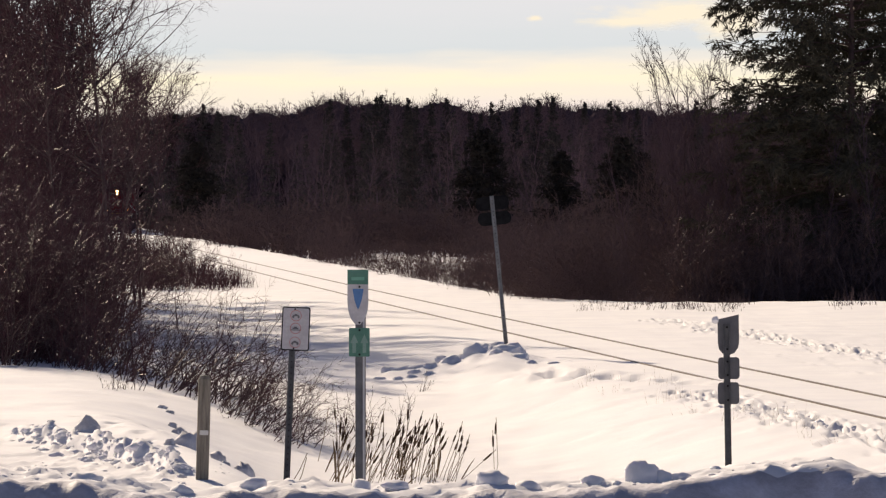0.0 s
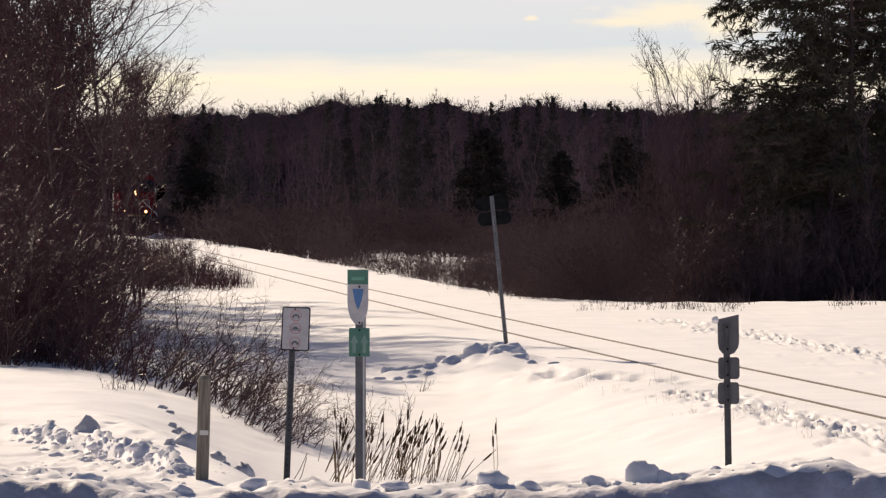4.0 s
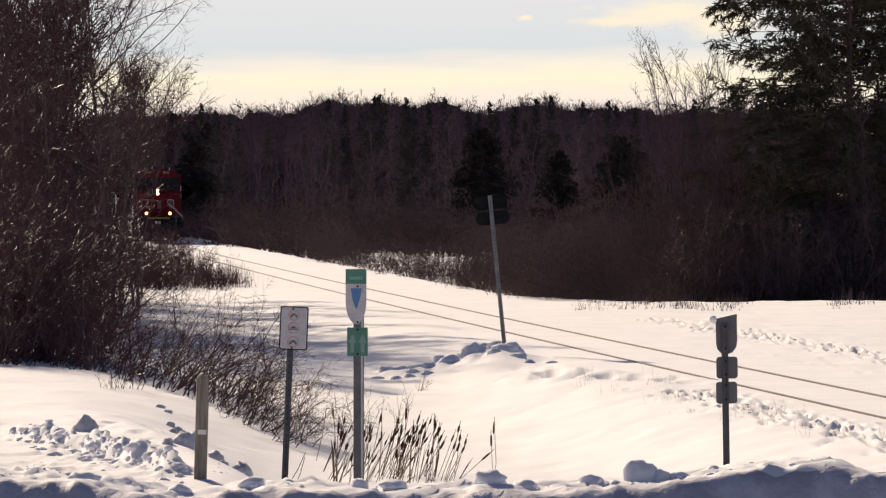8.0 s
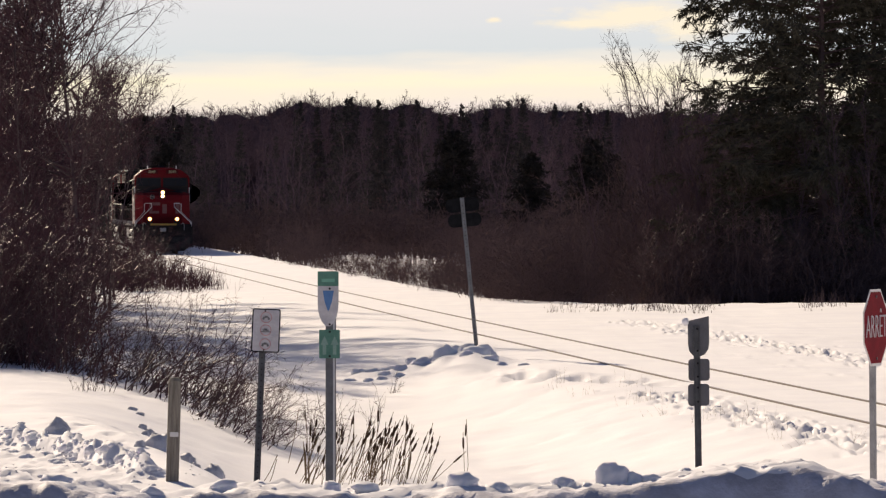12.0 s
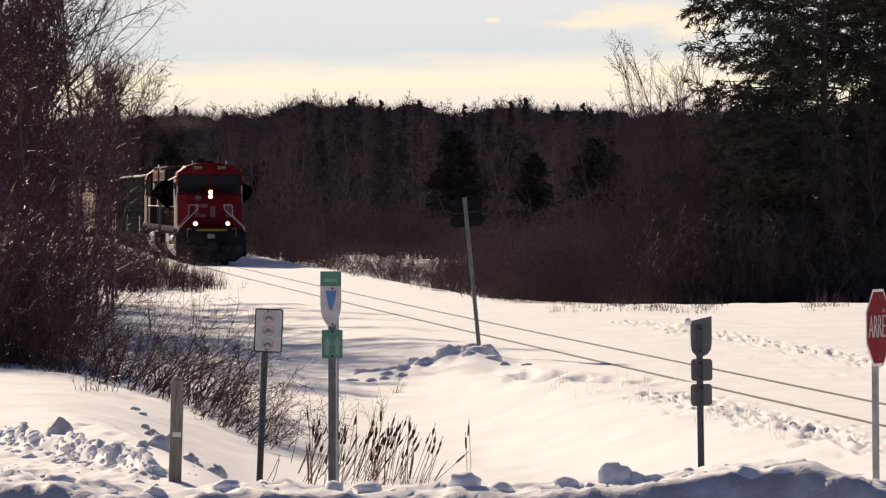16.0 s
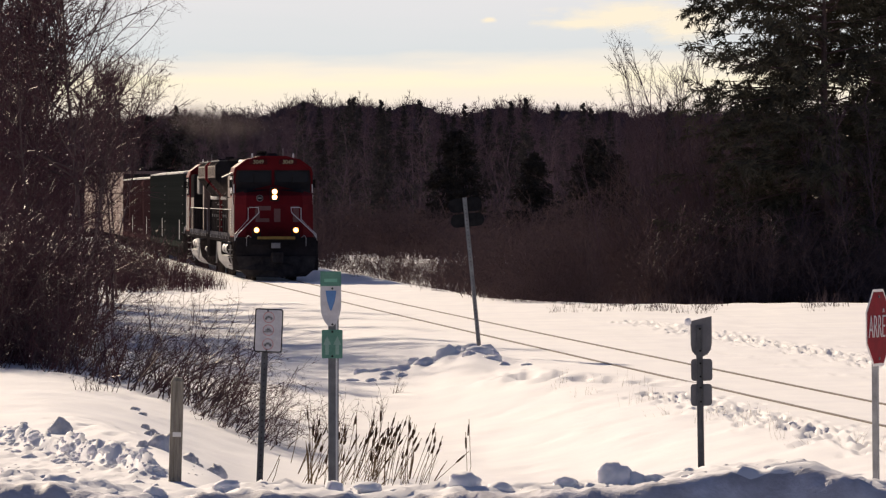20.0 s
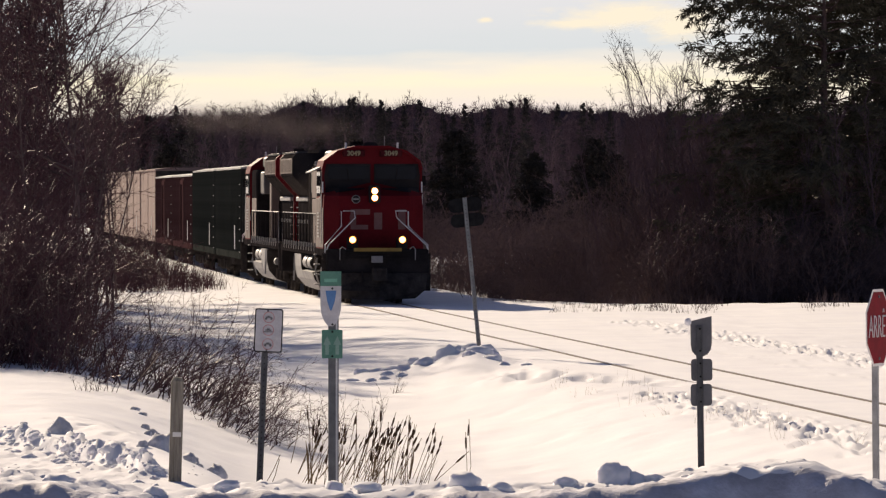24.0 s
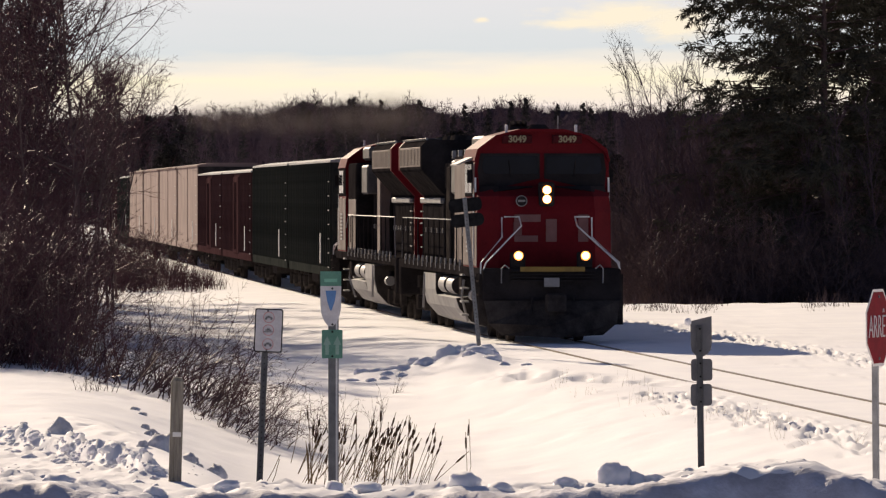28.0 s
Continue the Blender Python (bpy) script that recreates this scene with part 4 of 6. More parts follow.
def wheelset(parent, y, r=0.51):
    bm = bmesh.new()
    drum(bm, (0, 0, 0), "x", 0.09, 2.1, 10)
    for s in (-1, 1):
        drum(bm, (s * 0.78, 0, 0), "x", r, 0.13, 24)
        drum(bm, (s * 0.70, 0, 0), "x", r + 0.028, 0.03, 24)
        drum(bm, (s * 0.86, 0, 0), "x", 0.17, 0.06, 10)
        for k in range(3):
            a = k * math.tau / 3
            box(bm, s * 0.845 - 0.012, s * 0.845 + 0.012, math.cos(a) * 0.3 - 0.05, math.cos(a) * 0.3 + 0.05, math.sin(a) * 0.3 - 0.05, math.sin(a) * 0.3 + 0.05)
    w = part("wheelset", bm, GRIME, parent, "steel wheelset with worn bright treads")
    w.matrix_basis = pose(0, y, r)
    WHEELS.append((w, y, r))
    return w


def bogie(parent, y, axles, r, frame_z=0.62):
    bm = bmesh.new()
    half = max(axles) + 0.55
    for s in (-1, 1):
        prism(bm, [(-half, frame_z - 0.1), (-half, frame_z + 0.2), (-half + 0.5, frame_z + 0.34), (half - 0.5, frame_z + 0.34), (half, frame_z + 0.2), (half, frame_z - 0.1), (0.5, frame_z - 0.28), (-0.5, frame_z - 0.28)],
              "x", s * 1.02 - 0.07, s * 1.02 + 0.07)
        for a in axles:
            box(bm, s * 1.0 - 0.02, s * 1.22, a - 0.17, a + 0.17, r - 0.17, r + 0.2, 0.03)
            drum(bm, (s * 1.12, a, frame_z + 0.34), "z", 0.09, 0.3, 10)
    box(bm, -1.0, 1.0, -0.3, 0.3, frame_z - 0.05, frame_z + 0.4)
    b = part("bogie", bm, GRIME, parent, "black cast-steel bogie")
    b.matrix_basis = pose(0, y, 0)
    for a in axles:
        wheelset(b, a, r)
    return b


def locomotive(name, label, lights):
    """Diesel locomotive; origin on the rails below the headlight, +y forward."""
    o = thing(name, label, "locomotive", "vehicles of the train")
    # frame, walkway and front end
    part("frame", boxes((-1.5, 1.5, -19.5, 0.75, 1.4, 1.62), (-0.5, 0.5, -19.4, 0.7, 0.95, 1.42), bevel=0.02), BLACK, o)
    bm = boxes((-1.52, 1.52, 0.75, 1.05, 0.9, 1.62), bevel=0.03)
    for k in range(4):
        box(bm, -0.95, 0.95, 1.05, 1.22, 1.34 + 0.07 * k, 1.37 + 0.07 * k)
    part("pilot", bm, BLACK, o)
    part("sill_stripe", boxes((-0.70, 0.72, 1.222, 1.235, 1.555, 1.66)), YELLOW, o, "yellow strip on the front sill")
    part("front_plate", boxes((-0.14, 0.2, 1.235, 1.26, 1.22, 1.42), bevel=0.01), GREYP, o)
    bm = bmesh.new()
    loft(bm, [[(-1.5, 1.05, 0.92), (0, 1.3, 0.92), (1.5, 1.05, 0.92), (1.5, 0.8, 0.92), (-1.5, 0.8, 0.92)],
              [(-1.42, 1.15, 0.42), (0, 1.85, 0.38), (1.42, 1.15, 0.42), (1.38, 0.85, 0.42), (-1.38, 0.85, 0.42)],
              [(-1.12, 1.1, 0.16), (0, 1.9, 0.12), (1.12, 1.1, 0.16), (1.08, 0.9, 0.16), (-1.08, 0.9, 0.16)]])
    part("snow_plough", bm, GRIME, o, "black pilot plough")
    bm = boxes((-0.13, 0.13, 0.9, 1.6, 0.76, 1.0), (-0.22, 0.22, 1.55, 1.9, 0.68, 1.08), bevel=0.04)
    part("coupler", bm, GRIME, o)
    for s in (-1, 1):
        bm = bmesh.new()
        rod(bm, [(s * 0.45, 1.2, 1.0), (s * 0.5, 1.35, 0.6), (s * 0.4, 1.45, 0.5)], 0.03)
        part("brake_hose", bm, BLACK, o)
        # steps at the corner
        bm = bmesh.new()
        for k in range(4):
            box(bm, s * 1.5 - 0.1, s * 1.5 + 0.1, 0.25, 0.72, 0.42 + 0.3 * k, 0.46 + 0.3 * k)
        box(bm, s * 1.5 - 0.1, s * 1.5 + 0.1, 0.19, 0.25, 0.38, 1.5), box(bm, s * 1.5 - 0.1, s * 1.5 + 0.1, 0.72, 0.78, 0.38, 1.5)
        part("steps", bm, GRIME, o)
        bm = bmesh.new()
        rod(bm, [(s * 0.95, 0.03, 2.75), (s * 0.62, 0.06, 2.75), (s * 0.62, 0.5, 2.55), (s * 1.45, 0.98, 1.75), (s * 1.5, 1.0, 1.62), (s * 1.5, 1.0, 1.1)], 0.018)
        part("handrail", bm, WHITE, o, "grey bent tube handrail")
        bm = bmesh.new()
        rod(bm, [(s * 1.0, 0.02, 2.74), (s * 1.0, 0.06, 2.3), (s * 1.53, 0.66, 1.75), (s * 1.55, 0.7, 1.1)], 0.018)
        part("handrail", bm, WHITE, o, "grey bent tube handrail")
        bm = bmesh.new()
        rod(bm, [(s * 1.12, 1.06, 1.3), (s * 1.12, 1.1, 1.62), (s * 1.05, 1.12, 1.7), (s * 0.95, 1.1, 1.62)], 0.015)
        part("cut_lever", bm, GREYP, o)
        # ditch lamp
        bm = boxes((s * 0.74 - 0.16, s * 0.74 + 0.16, 0.7, 1.0, 1.62, 1.98), bevel=0.03)
        drum(bm, (s * 0.74, 1.02, 1.9), "y", 0.13, 0.06, 18)
        lamp = part("ditch_lamp", bm, BLACK, o)
        part("lens", drum(bmesh.new(), (s * 0.74, 1.056, 1.9), "y", 0.076, 0.02, 18), LAMP_DIM if lights else GLASS, lamp, "glowing amber lens" if lights else "")
        # glowing ring added for the halo, not a source of its own
        if lights:
            part("reflector", drum(bmesh.new(), (s * 0.74, 1.046, 1.9), "y", 0.105, 0.012, 18), LAMP_HALO, lamp, "added glowing ring for the lamp's amber halo")
    # nose
    def nose(z, front, wide):
        return [(-wide, -1.0, z), (-wide, front - 0.55, z), (-wide * 0.72, front, z), (wide * 0.72, front, z), (wide, front - 0.55, z), (wide, -1.0, z)]
    bm = loft(bmesh.new(), [nose(1.62, 0.04, 1.5), nose(2.85, 0.0, 1.49), nose(3.2, -0.12, 1.47), nose(3.42, -0.55, 1.42)])
    part("nose", bm, RED, o, "red-orange paint with faded grey marks")
    # plain faded shapes of the front mark
    for x0, x1, za, zb in ((0.14, 0.72, 2.64, 2.8), (0.56, 0.74, 2.34, 2.636), (0.2, 0.72, 2.2, 2.336), (-0.22, 0.02, 2.2, 2.7), (-0.92, -0.7, 2.2, 2.8)):
        part("mark_bar", boxes((x0, x1, 0.03, 0.044, za, zb)), FADED, o, "faded grey bar of the front mark")
    e = part("emblem", drum(bmesh.new(), (0.56, 0.0, 3.1), "y", 0.125, 0.06, 20), GREYP, o, "round pale-rimmed black badge")
    part("badge_face", drum(bmesh.new(), (0.56, 0.03, 3.1), "y", 0.108, 0.012, 20), BLACK, e)
    part("badge_bar", boxes((0.48, 0.64, 0.037, 0.043, 3.08, 3.125)), GREYP, e)
    # black mask below the windscreens, over the shoulders of the nose
    for s in (-1, 1):
        bm = bmesh.new()
        for ring in ([(0.26, -0.50, 3.41), (1.03, -0.33, 3.32), (1.03, -0.55, 3.43), (0.26, -0.55, 3.43)], [(1.03, -0.33, 3.32), (1.42, -0.75, 3.2), (1.40, -0.93, 3.43), (1.03, -0.55, 3.43)]):
            loft(bm, [[(s * x, y + 0.02, z) for x, y, z in ring], [(s * x, y - 0.03, z - 0.02) for x, y, z in ring]])
        part("glare_shield", bm, BLACK, o, "matt black anti-glare paint")
    # headlight
    bm = boxes((-0.17, 0.17, -0.25, 0.05, 2.98, 3.52), bevel=0.04)
    lamp = part("headlight", bm, BLACK, o)
    for z in (3.14, 3.345):
        part("lens", drum(bmesh.new(), (0, 0.055, z), "y", 0.082, 0.02, 18), LAMP if lights else GLASS, lamp, "bright glowing lens" if lights else "")
        if lights:
            part("reflector", drum(bmesh.new(), (0, 0.05, z), "y", 0.100, 0.008, 18), LAMP_HALO, lamp, "added glowing ring for the lamp's amber halo")
    # cab
    arch = [(-1.5, 1.62), (-1.5, 3.95), (-1.42, 4.22), (-1.02, 4.52), (-0.5, 4.66), (0.5, 4.66), (1.02, 4.52), (1.42, 4.22), (1.5, 3.95), (1.5, 1.62)]
    part("cab", prism(bmesh.new(), arch, "y", -3.5, -0.95), RED, o, "red-orange cab")
    roof = [(-1.52, 4.0), (-1.45, 4.26), (-1.04, 4.56), (-0.5, 4.70), (0.5, 4.70), (1.04, 4.56), (1.45, 4.26), (1.52, 4.0), (1.5, 3.97), (1.40, 4.2), (1.0, 4.5), (0.5, 4.64), (-0.5, 4.64), (-1.0, 4.5), (-1.40, 4.2), (-1.5, 3.97)]
    part("cab_roof", prism(bmesh.new(), roof, "y", -3.5, -0.86), RED, o)
    for s in (-1, 1):
        part("windscreen_surround", prism(bmesh.new(), [(s * 0.05, 4.16), (s * 1.38, 4.16), (s * 1.44, 3.8), (s * 1.40, 3.36), (s * 1.1, 3.36), (s * 0.05, 3.6)], "y", -0.96, -0.93), BLACK, o)
        part("windscreen", prism(bmesh.new(), [(s * 0.10, 4.10), (s * 1.30, 4.10), (s * 1.34, 3.82), (s * 1.27, 3.7), (s * 0.10, 3.7)], "y", -0.94, -0.915), GLASS, o, "dark tinted windscreen")
        bm = bmesh.new()
        rod(bm, [(s * 0.7, -0.90, 3.62), (s * 0.75, -0.89, 4.0)], 0.012)
        part("wiper", bm, BLACK, o)
        nb = part("number_board", boxes((s * 0.56 - 0.33, s * 0.56 + 0.33, -0.97, -0.83, 4.375, 4.565), bevel=0.02), DARK_RED, o, "dark number board with cream digits")
        words("3049", 0.14, CREAM, nb, pose(s * 0.56, -0.825, 4.47) @ Euler((math.pi / 2, 0, math.pi)).to_matrix().to_4x4(), "number", 1.0, 0.007)
        part("marker_post", boxes((s * 0.78 - 0.03, s * 0.78 + 0.03, -1.15, -1.08, 4.58, 4.8), bevel=0.01), WHITE, o)
        # side windows, door, mirrors
        sw = part("side_window", boxes((s * 1.5 - 0.02, s * 1.5 + 0.02, -2.95 if s > 0 else -3.44, -1.35 if s > 0 else -1.0, 3.2, 4.0), bevel=0.015), BLACK, o)
        part("pane", boxes((s * 1.52, s * 1.53, -2.1, -1.42, 3.28, 3.92)), GLASS, sw)
        part("pane", boxes((s * 1.52, s * 1.53, -2.88, -2.18, 3.28, 3.92)), GLASS, sw)
        if s > 0:
            part("sunshade", prism(bmesh.new(), [(s * 1.5, 4.08), (s * 1.86, 3.92), (s * 1.86, 3.89), (s * 1.5, 4.02)], "y", -2.9, -1.4), GREYP, o, "pale folded sunshade")
        part("mirror", boxes((s * 1.54, s * 1.64, -1.32, -1.28, 3.5, 3.8), bevel=0.01), BLACK, o)
        # cab and nose sides coloured as if in sun glare
        part("cab_panel", boxes((s * 1.5, s * 1.512, -3.48, -2.3, 1.66, 3.12), bevel=0.005), GLARE_PAINT, o, "cab side panel, sun glare painted pale")
        part("cab_door", boxes((s * 1.5, s * 1.516, -2.24, -1.62, 1.66, 3.16), bevel=0.006), GLARE_PAINT, o, "cab door, sun glare painted pale")
        part("cab_panel", boxes((s * 1.5, s * 1.512, -1.56, -0.98, 1.66, 3.12), bevel=0.005), GLARE_PAINT, o, "cab side panel, sun glare painted pale")
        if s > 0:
            part("cab_panel", boxes((s * 1.5, s * 1.512, -3.48, -3.0, 3.16, 3.94), bevel=0.005), GLARE_PAINT, o, "cab side panel, sun glare painted pale")
            part("cab_panel", boxes((s * 1.5, s * 1.512, -1.3, -0.98, 3.16, 3.94), bevel=0.005), GLARE_PAINT, o, "cab side panel, sun glare painted pale")
        part("nose_panel", boxes((s * 1.494, s * 1.508, -0.975, -0.53, 1.66, 2.84), bevel=0.005), GLARE_PAINT, o, "nose side, sun glare painted pale")
        bm = bmesh.new()
        rod(bm, [(s * 1.49, -0.93, 3.62), (s * 1.49, -0.9, 3.3)], 0.022)
        part("corner_trim", bm, WHITE, o, "bright strip at the windscreen corner")
        for k in range(8):
            part("louvre", boxes((s * 1.512, s * 1.535, -2.6, -1.9, 1.95 + 0.1 * k, 2.0 + 0.1 * k)), GREYP, o)
        # walkway handrail
        for k in range(12):
            bm = bmesh.new()
            rod(bm, [(s * 1.47, -4.0 - 1.38 * k, 1.6), (s * 1.47, -4.0 - 1.38 * k, 2.66)], 0.018, 5)
            part("stanchion", bm, BLACK, o)
        bm = bmesh.new()
        rod(bm, [(s * 1.5, -3.6, 2.3), (s * 1.47, -4.0, 2.66), (s * 1.47, -19.2, 2.66), (s * 1.47, -19.4, 1.62)], 0.012, 6)
        part("handrail", bm, GREYP, o, "long pale side handrail")
        # electrical cabinet behind the cab
        part("cabinet", boxes((s * 0.9, s * 1.42, -6.3, -3.52, 1.62, 4.12), bevel=0.03), BLACK, o)
        part("cabinet_panel", boxes((s * 1.42, s * 1.435, -6.2, -3.62, 3.14, 4.05), bevel=0.004), GLARE_PAINT if s > 0 else BLACK, o, "side panel of the electrical cabinet")
        part("cabinet_panel", boxes((s * 1.42, s * 1.435, -6.2, -4.9, 1.68, 3.1), bevel=0.004), GLARE_PAINT, o, "cabinet panel, sun glare painted pale")
        part("cabinet_panel", boxes((s * 1.42, s * 1.437, -4.86, -3.62, 1.68, 3.1), bevel=0.004), GLARE_PAINT, o, "cabinet panel, sun glare painted pale")
        part("panel_slot", boxes((s * 1.437, s * 1.445, -4.5, -4.36, 1.9, 2.6)), BLACK, o)
        # hood doors
        for k in range(9):
            d = part("hood_door", boxes((s * 0.95, s * 0.985, -7.5 - 0.66 * k, -6.9 - 0.66 * k, 1.75, 3.3), bevel=0.01), BLACK, o)
            part("latch", boxes((s * 0.985, s * 1.01, -7.24 - 0.66 * k, -7.18 - 0.66 * k, 2.3, 2.42)), GREYP, d)
        for k in range(8):
            d = part("hood_door", boxes((s * 0.95, s * 0.99, -13.9 - 0.72 * k, -13.25 - 0.72 * k, 1.75, 3.0), bevel=0.01), BLACK, o)
            part("latch", boxes((s * 0.99, s * 1.015, -13.6 - 0.72 * k, -13.54 - 0.72 * k, 2.3, 2.42)), GREYP, d)
        part("blower_box", boxes((s * 0.95, s * 1.3, -8.4, -6.5, 3.25, 4.05), bevel=0.05), SHEEN, o, "blower housing, sun sheen put into its grey")
        for k in range(6):
            bm = bmesh.new()
            rod(bm, [(s * 1.02, -10.1 - 0.55 * k, 1.66), (s * 1.03, -10.1 - 0.55 * k, 2.9), (s * 0.97, -10.1 - 0.55 * k, 3.3)], 0.03, 5)
            part("pipe", bm, GREYP if k % 3 == 0 else GRIME, o, "thin side pipe")
        for k in range(5):
            part("grab_iron", boxes((s * 0.985, s * 1.03, -19.1, -18.7, 1.9 + 0.3 * k, 1.93 + 0.3 * k)), GREYP, o)
        for k in range(4):
            part("lifting_lug", boxes((s * 0.86, s * 0.96, -7.2 - 1.5 * k, -7.08 - 1.5 * k, 4.1, 4.3), bevel=0.01), GREYP, o)
        part("brake_cylinder", drum(bmesh.new(), (s * 1.2, -3.9, 0.95), "y", 0.13, 0.5, 12), GREYP, o)
        part("brake_cylinder", drum(bmesh.new(), (s * 1.2, -14.6, 0.95), "y", 0.13, 0.5, 12), GREYP, o)
        part("walkway_valance", boxes((s * 1.495, s * 1.51, -19.3, -3.7, 1.42, 1.47)), BLACK, o)
        for k in range(13):
            # pale grey stands in for sunlight on the brackets
            part("side_bracket", boxes((s * 1.46, s * 1.515, -4.4 - 1.15 * k, -4.34 - 1.15 * k, 1.5, 1.76), bevel=0.01), GREYP, o)
        part("door_header", boxes((s * 0.95, s * 1.06, -18.9, -13.5, 3.02, 3.16), bevel=0.02), GREYP, o, "pale ledge above the doors")
        for k in range(7):
            part("louvre_panel", prism(bmesh.new(), [(s * 0.98, 3.25), (s * 1.50, 3.82), (s * 1.52, 3.80), (s * 1.0, 3.23)], "y", -18.98 + 0.82 * k, -18.24 + 0.82 * k), GRIME, o)
        part("roof_rail", boxes((s * 1.38, s * 1.44, -18.98, -13.3, 4.56, 4.62), bevel=0.01), GREYP, o, "pale roof edge rail")
        part("sand_box", boxes((s * 1.1, s * 1.46, -5.0, -4.3, 0.95, 1.38), bevel=0.03), GRIME, o)
        bm = bmesh.new()
        rod(bm, [(s * 1.42, -4.2, 1.3), (s * 1.46, -4.3, 0.9), (s * 1.3, -4.5, 0.35)], 0.03)
        part("sand_pipe", bm, GREYP, o)
        part("equipment_column", boxes((s * 0.96, s * 1.3, -9.6, -8.7, 1.64, 3.9) if s > 0 else (s * 0.96, s * 1.3, -12.7, -11.8, 1.64, 3.75), bevel=0.03), GRIME if s > 0 else GLARE_PAINT, o, "equipment column beside the hood")
        for k in range(4):
            part("cab_step", boxes((s * 1.4, s * 1.56, -3.75, -3.25, 0.5 + 0.3 * k, 0.54 + 0.3 * k)), GREYP, o)
        # white strip painting the sunlit edge of the cab
        part("edge_glint", boxes((s * 1.512, s * 1.53, -1.12, -1.06, 1.8, 3.25)), WHITE, o, "cab edge strip, its sunlight painted white")
        part("intake_screen", boxes((s * 0.95, s * 1.02, -12.8, -8.8, 3.4, 4.0), bevel=0.01), GRIME, o)
        part("radiator_panel", boxes((s * 1.56, s * 1.572, -18.96, -13.4, 3.92, 4.40), bevel=0.004), GLARE_PAINT, o, "pale radiator side panel")
        for k in range(14):
            part("radiator_louvre", boxes((s * 1.572, s * 1.578, -18.8 + 0.39 * k, -18.72 + 0.39 * k, 3.96, 4.36)), GRIME, o)
        for k in range(9):
            part("radiator_slat", boxes((s * 1.05, s * 1.5, -18.95 + 0.63 * k, -18.45 + 0.63 * k, 4.585, 4.61)), SHEEN, o)
        # reservoirs and tank fittings
        part("air_reservoir", drum(bmesh.new(), (s * 1.28, -7.1, 1.13), "y", 0.21, 1.4, 18), GREYP, o, "pale steel air reservoir")
        part("air_reservoir", drum(bmesh.new(), (s * 1.28, -9.0, 1.13), "y", 0.21, 1.4, 18), GREYP, o, "pale steel air reservoir")
        for yy in (-6.38, -7.82, -8.28, -9.72):
            part("reservoir_end", drum(bmesh.new(), (s * 1.28, yy, 1.13), "y", 0.205, 0.06, 18, 0.14 if yy in (-6.38, -8.28) else 0.205), GRIME, o)
        bm = bmesh.new()
        rod(bm, [(s * 1.5, -12.9, 1.35), (s * 1.53, -13.0, 0.5)], 0.03)
        part("filler_pipe", bm, GREYP, o)
    hood = [(-0.95, 1.62), (-0.95, 4.0), (-0.8, 4.2), (0.8, 4.2), (0.95, 4.0), (0.95, 1.62)]
    part("hood", prism(bmesh.new(), hood, "y", -19.0, -3.5), BLACK, o, "black long hood")
    part("hood_end", prism(bmesh.new(), [(x * 1.01, z) for x, z in ((-0.95, 1.62), (-0.95, 3.19), (0.95, 3.19), (0.95, 1.62))], "y", -19.3, -19.002), RED, o, "red hood end")
    rad = [(-0.95, 3.2), (-1.56, 3.86), (-1.56, 4.42), (-1.42, 4.57), (1.42, 4.57), (1.56, 4.42), (1.56, 3.86), (0.95, 3.2)]
    part("radiator", prism(bmesh.new(), rad, "y", -19.0, -13.2), BLACK, o, "black flared radiator housing")
    part("radiator_band", prism(bmesh.new(), [(x * 1.006, 3.88 + (z - 3.88) * 1.006) for x, z in rad], "y", -19.3, -19.002), RED, o, "red band at the rear")
    part("brake_grid", boxes((-1.05, 1.05, -6.1, -3.9, 4.2, 4.58), bevel=0.06), SHEEN, o, "dynamic brake housing, sun sheen put into its grey")
    part("roof_walk", boxes((-0.7, 0.7, -12.9, -6.3, 4.2, 4.32), bevel=0.02), BLACK, o)
    part("exhaust_stack", boxes((-0.35, 0.35, -10.6, -9.6, 4.32, 4.6), bevel=0.04), GRIME, o)
    for k in range(3):
        part("roof_fan", drum(bmesh.new(), (0, -14.4 - 1.9 * k, 4.63), "z", 0.75, 0.12, 22, 0.7), GRIME, o)
    bm = bmesh.new()
    rod(bm, [(-0.4, -1.3, 4.68), (-0.4, -1.3, 5.0)], 0.012, 5)
    part("aerial", bm, GREYP, o)
    part("roof_dome", drum(bmesh.new(), (0, -1.7, 4.75), "z", 0.28, 0.12, 18, 0.16), BLACK, o)
    bm = bmesh.new()
    for k in range(3):
        drum(bm, (0.2 + 0.12 * k, -2.6, 4.84), "y", 0.03, 0.4, 10, 0.08)
    box(bm, 0.1, 0.55, -2.7, -2.5, 4.68, 4.78)
    part("horn", bm, BLACK, o)
    tank = [(-1.5, 1.36), (-1.5, 0.98), (-1.42, 0.62), (-1.15, 0.32), (-0.8, 0.2), (0.8, 0.2), (1.15, 0.32), (1.42, 0.62), (1.5, 0.98), (1.5, 1.36)]
    # pale grey paints the sun's gleam on the tank's sides
    part("fuel_tank", prism(bmesh.new(), tank, "y", -13.2, -10.2), GREYP, o, "fuel tank with a rounded belly, sun gleam painted pale")
    tank2 = [(x * 0.999, z) for x, z in tank if z < 0.99]
    part("tank_belly", prism(bmesh.new(), [(-1.2, 0.9)] + [(x, min(z, 0.86)) for x, z in tank2] + [(1.2, 0.9)], "y", -10.198, -5.3), GREYP, o, "tank belly, sun gleam painted pale")
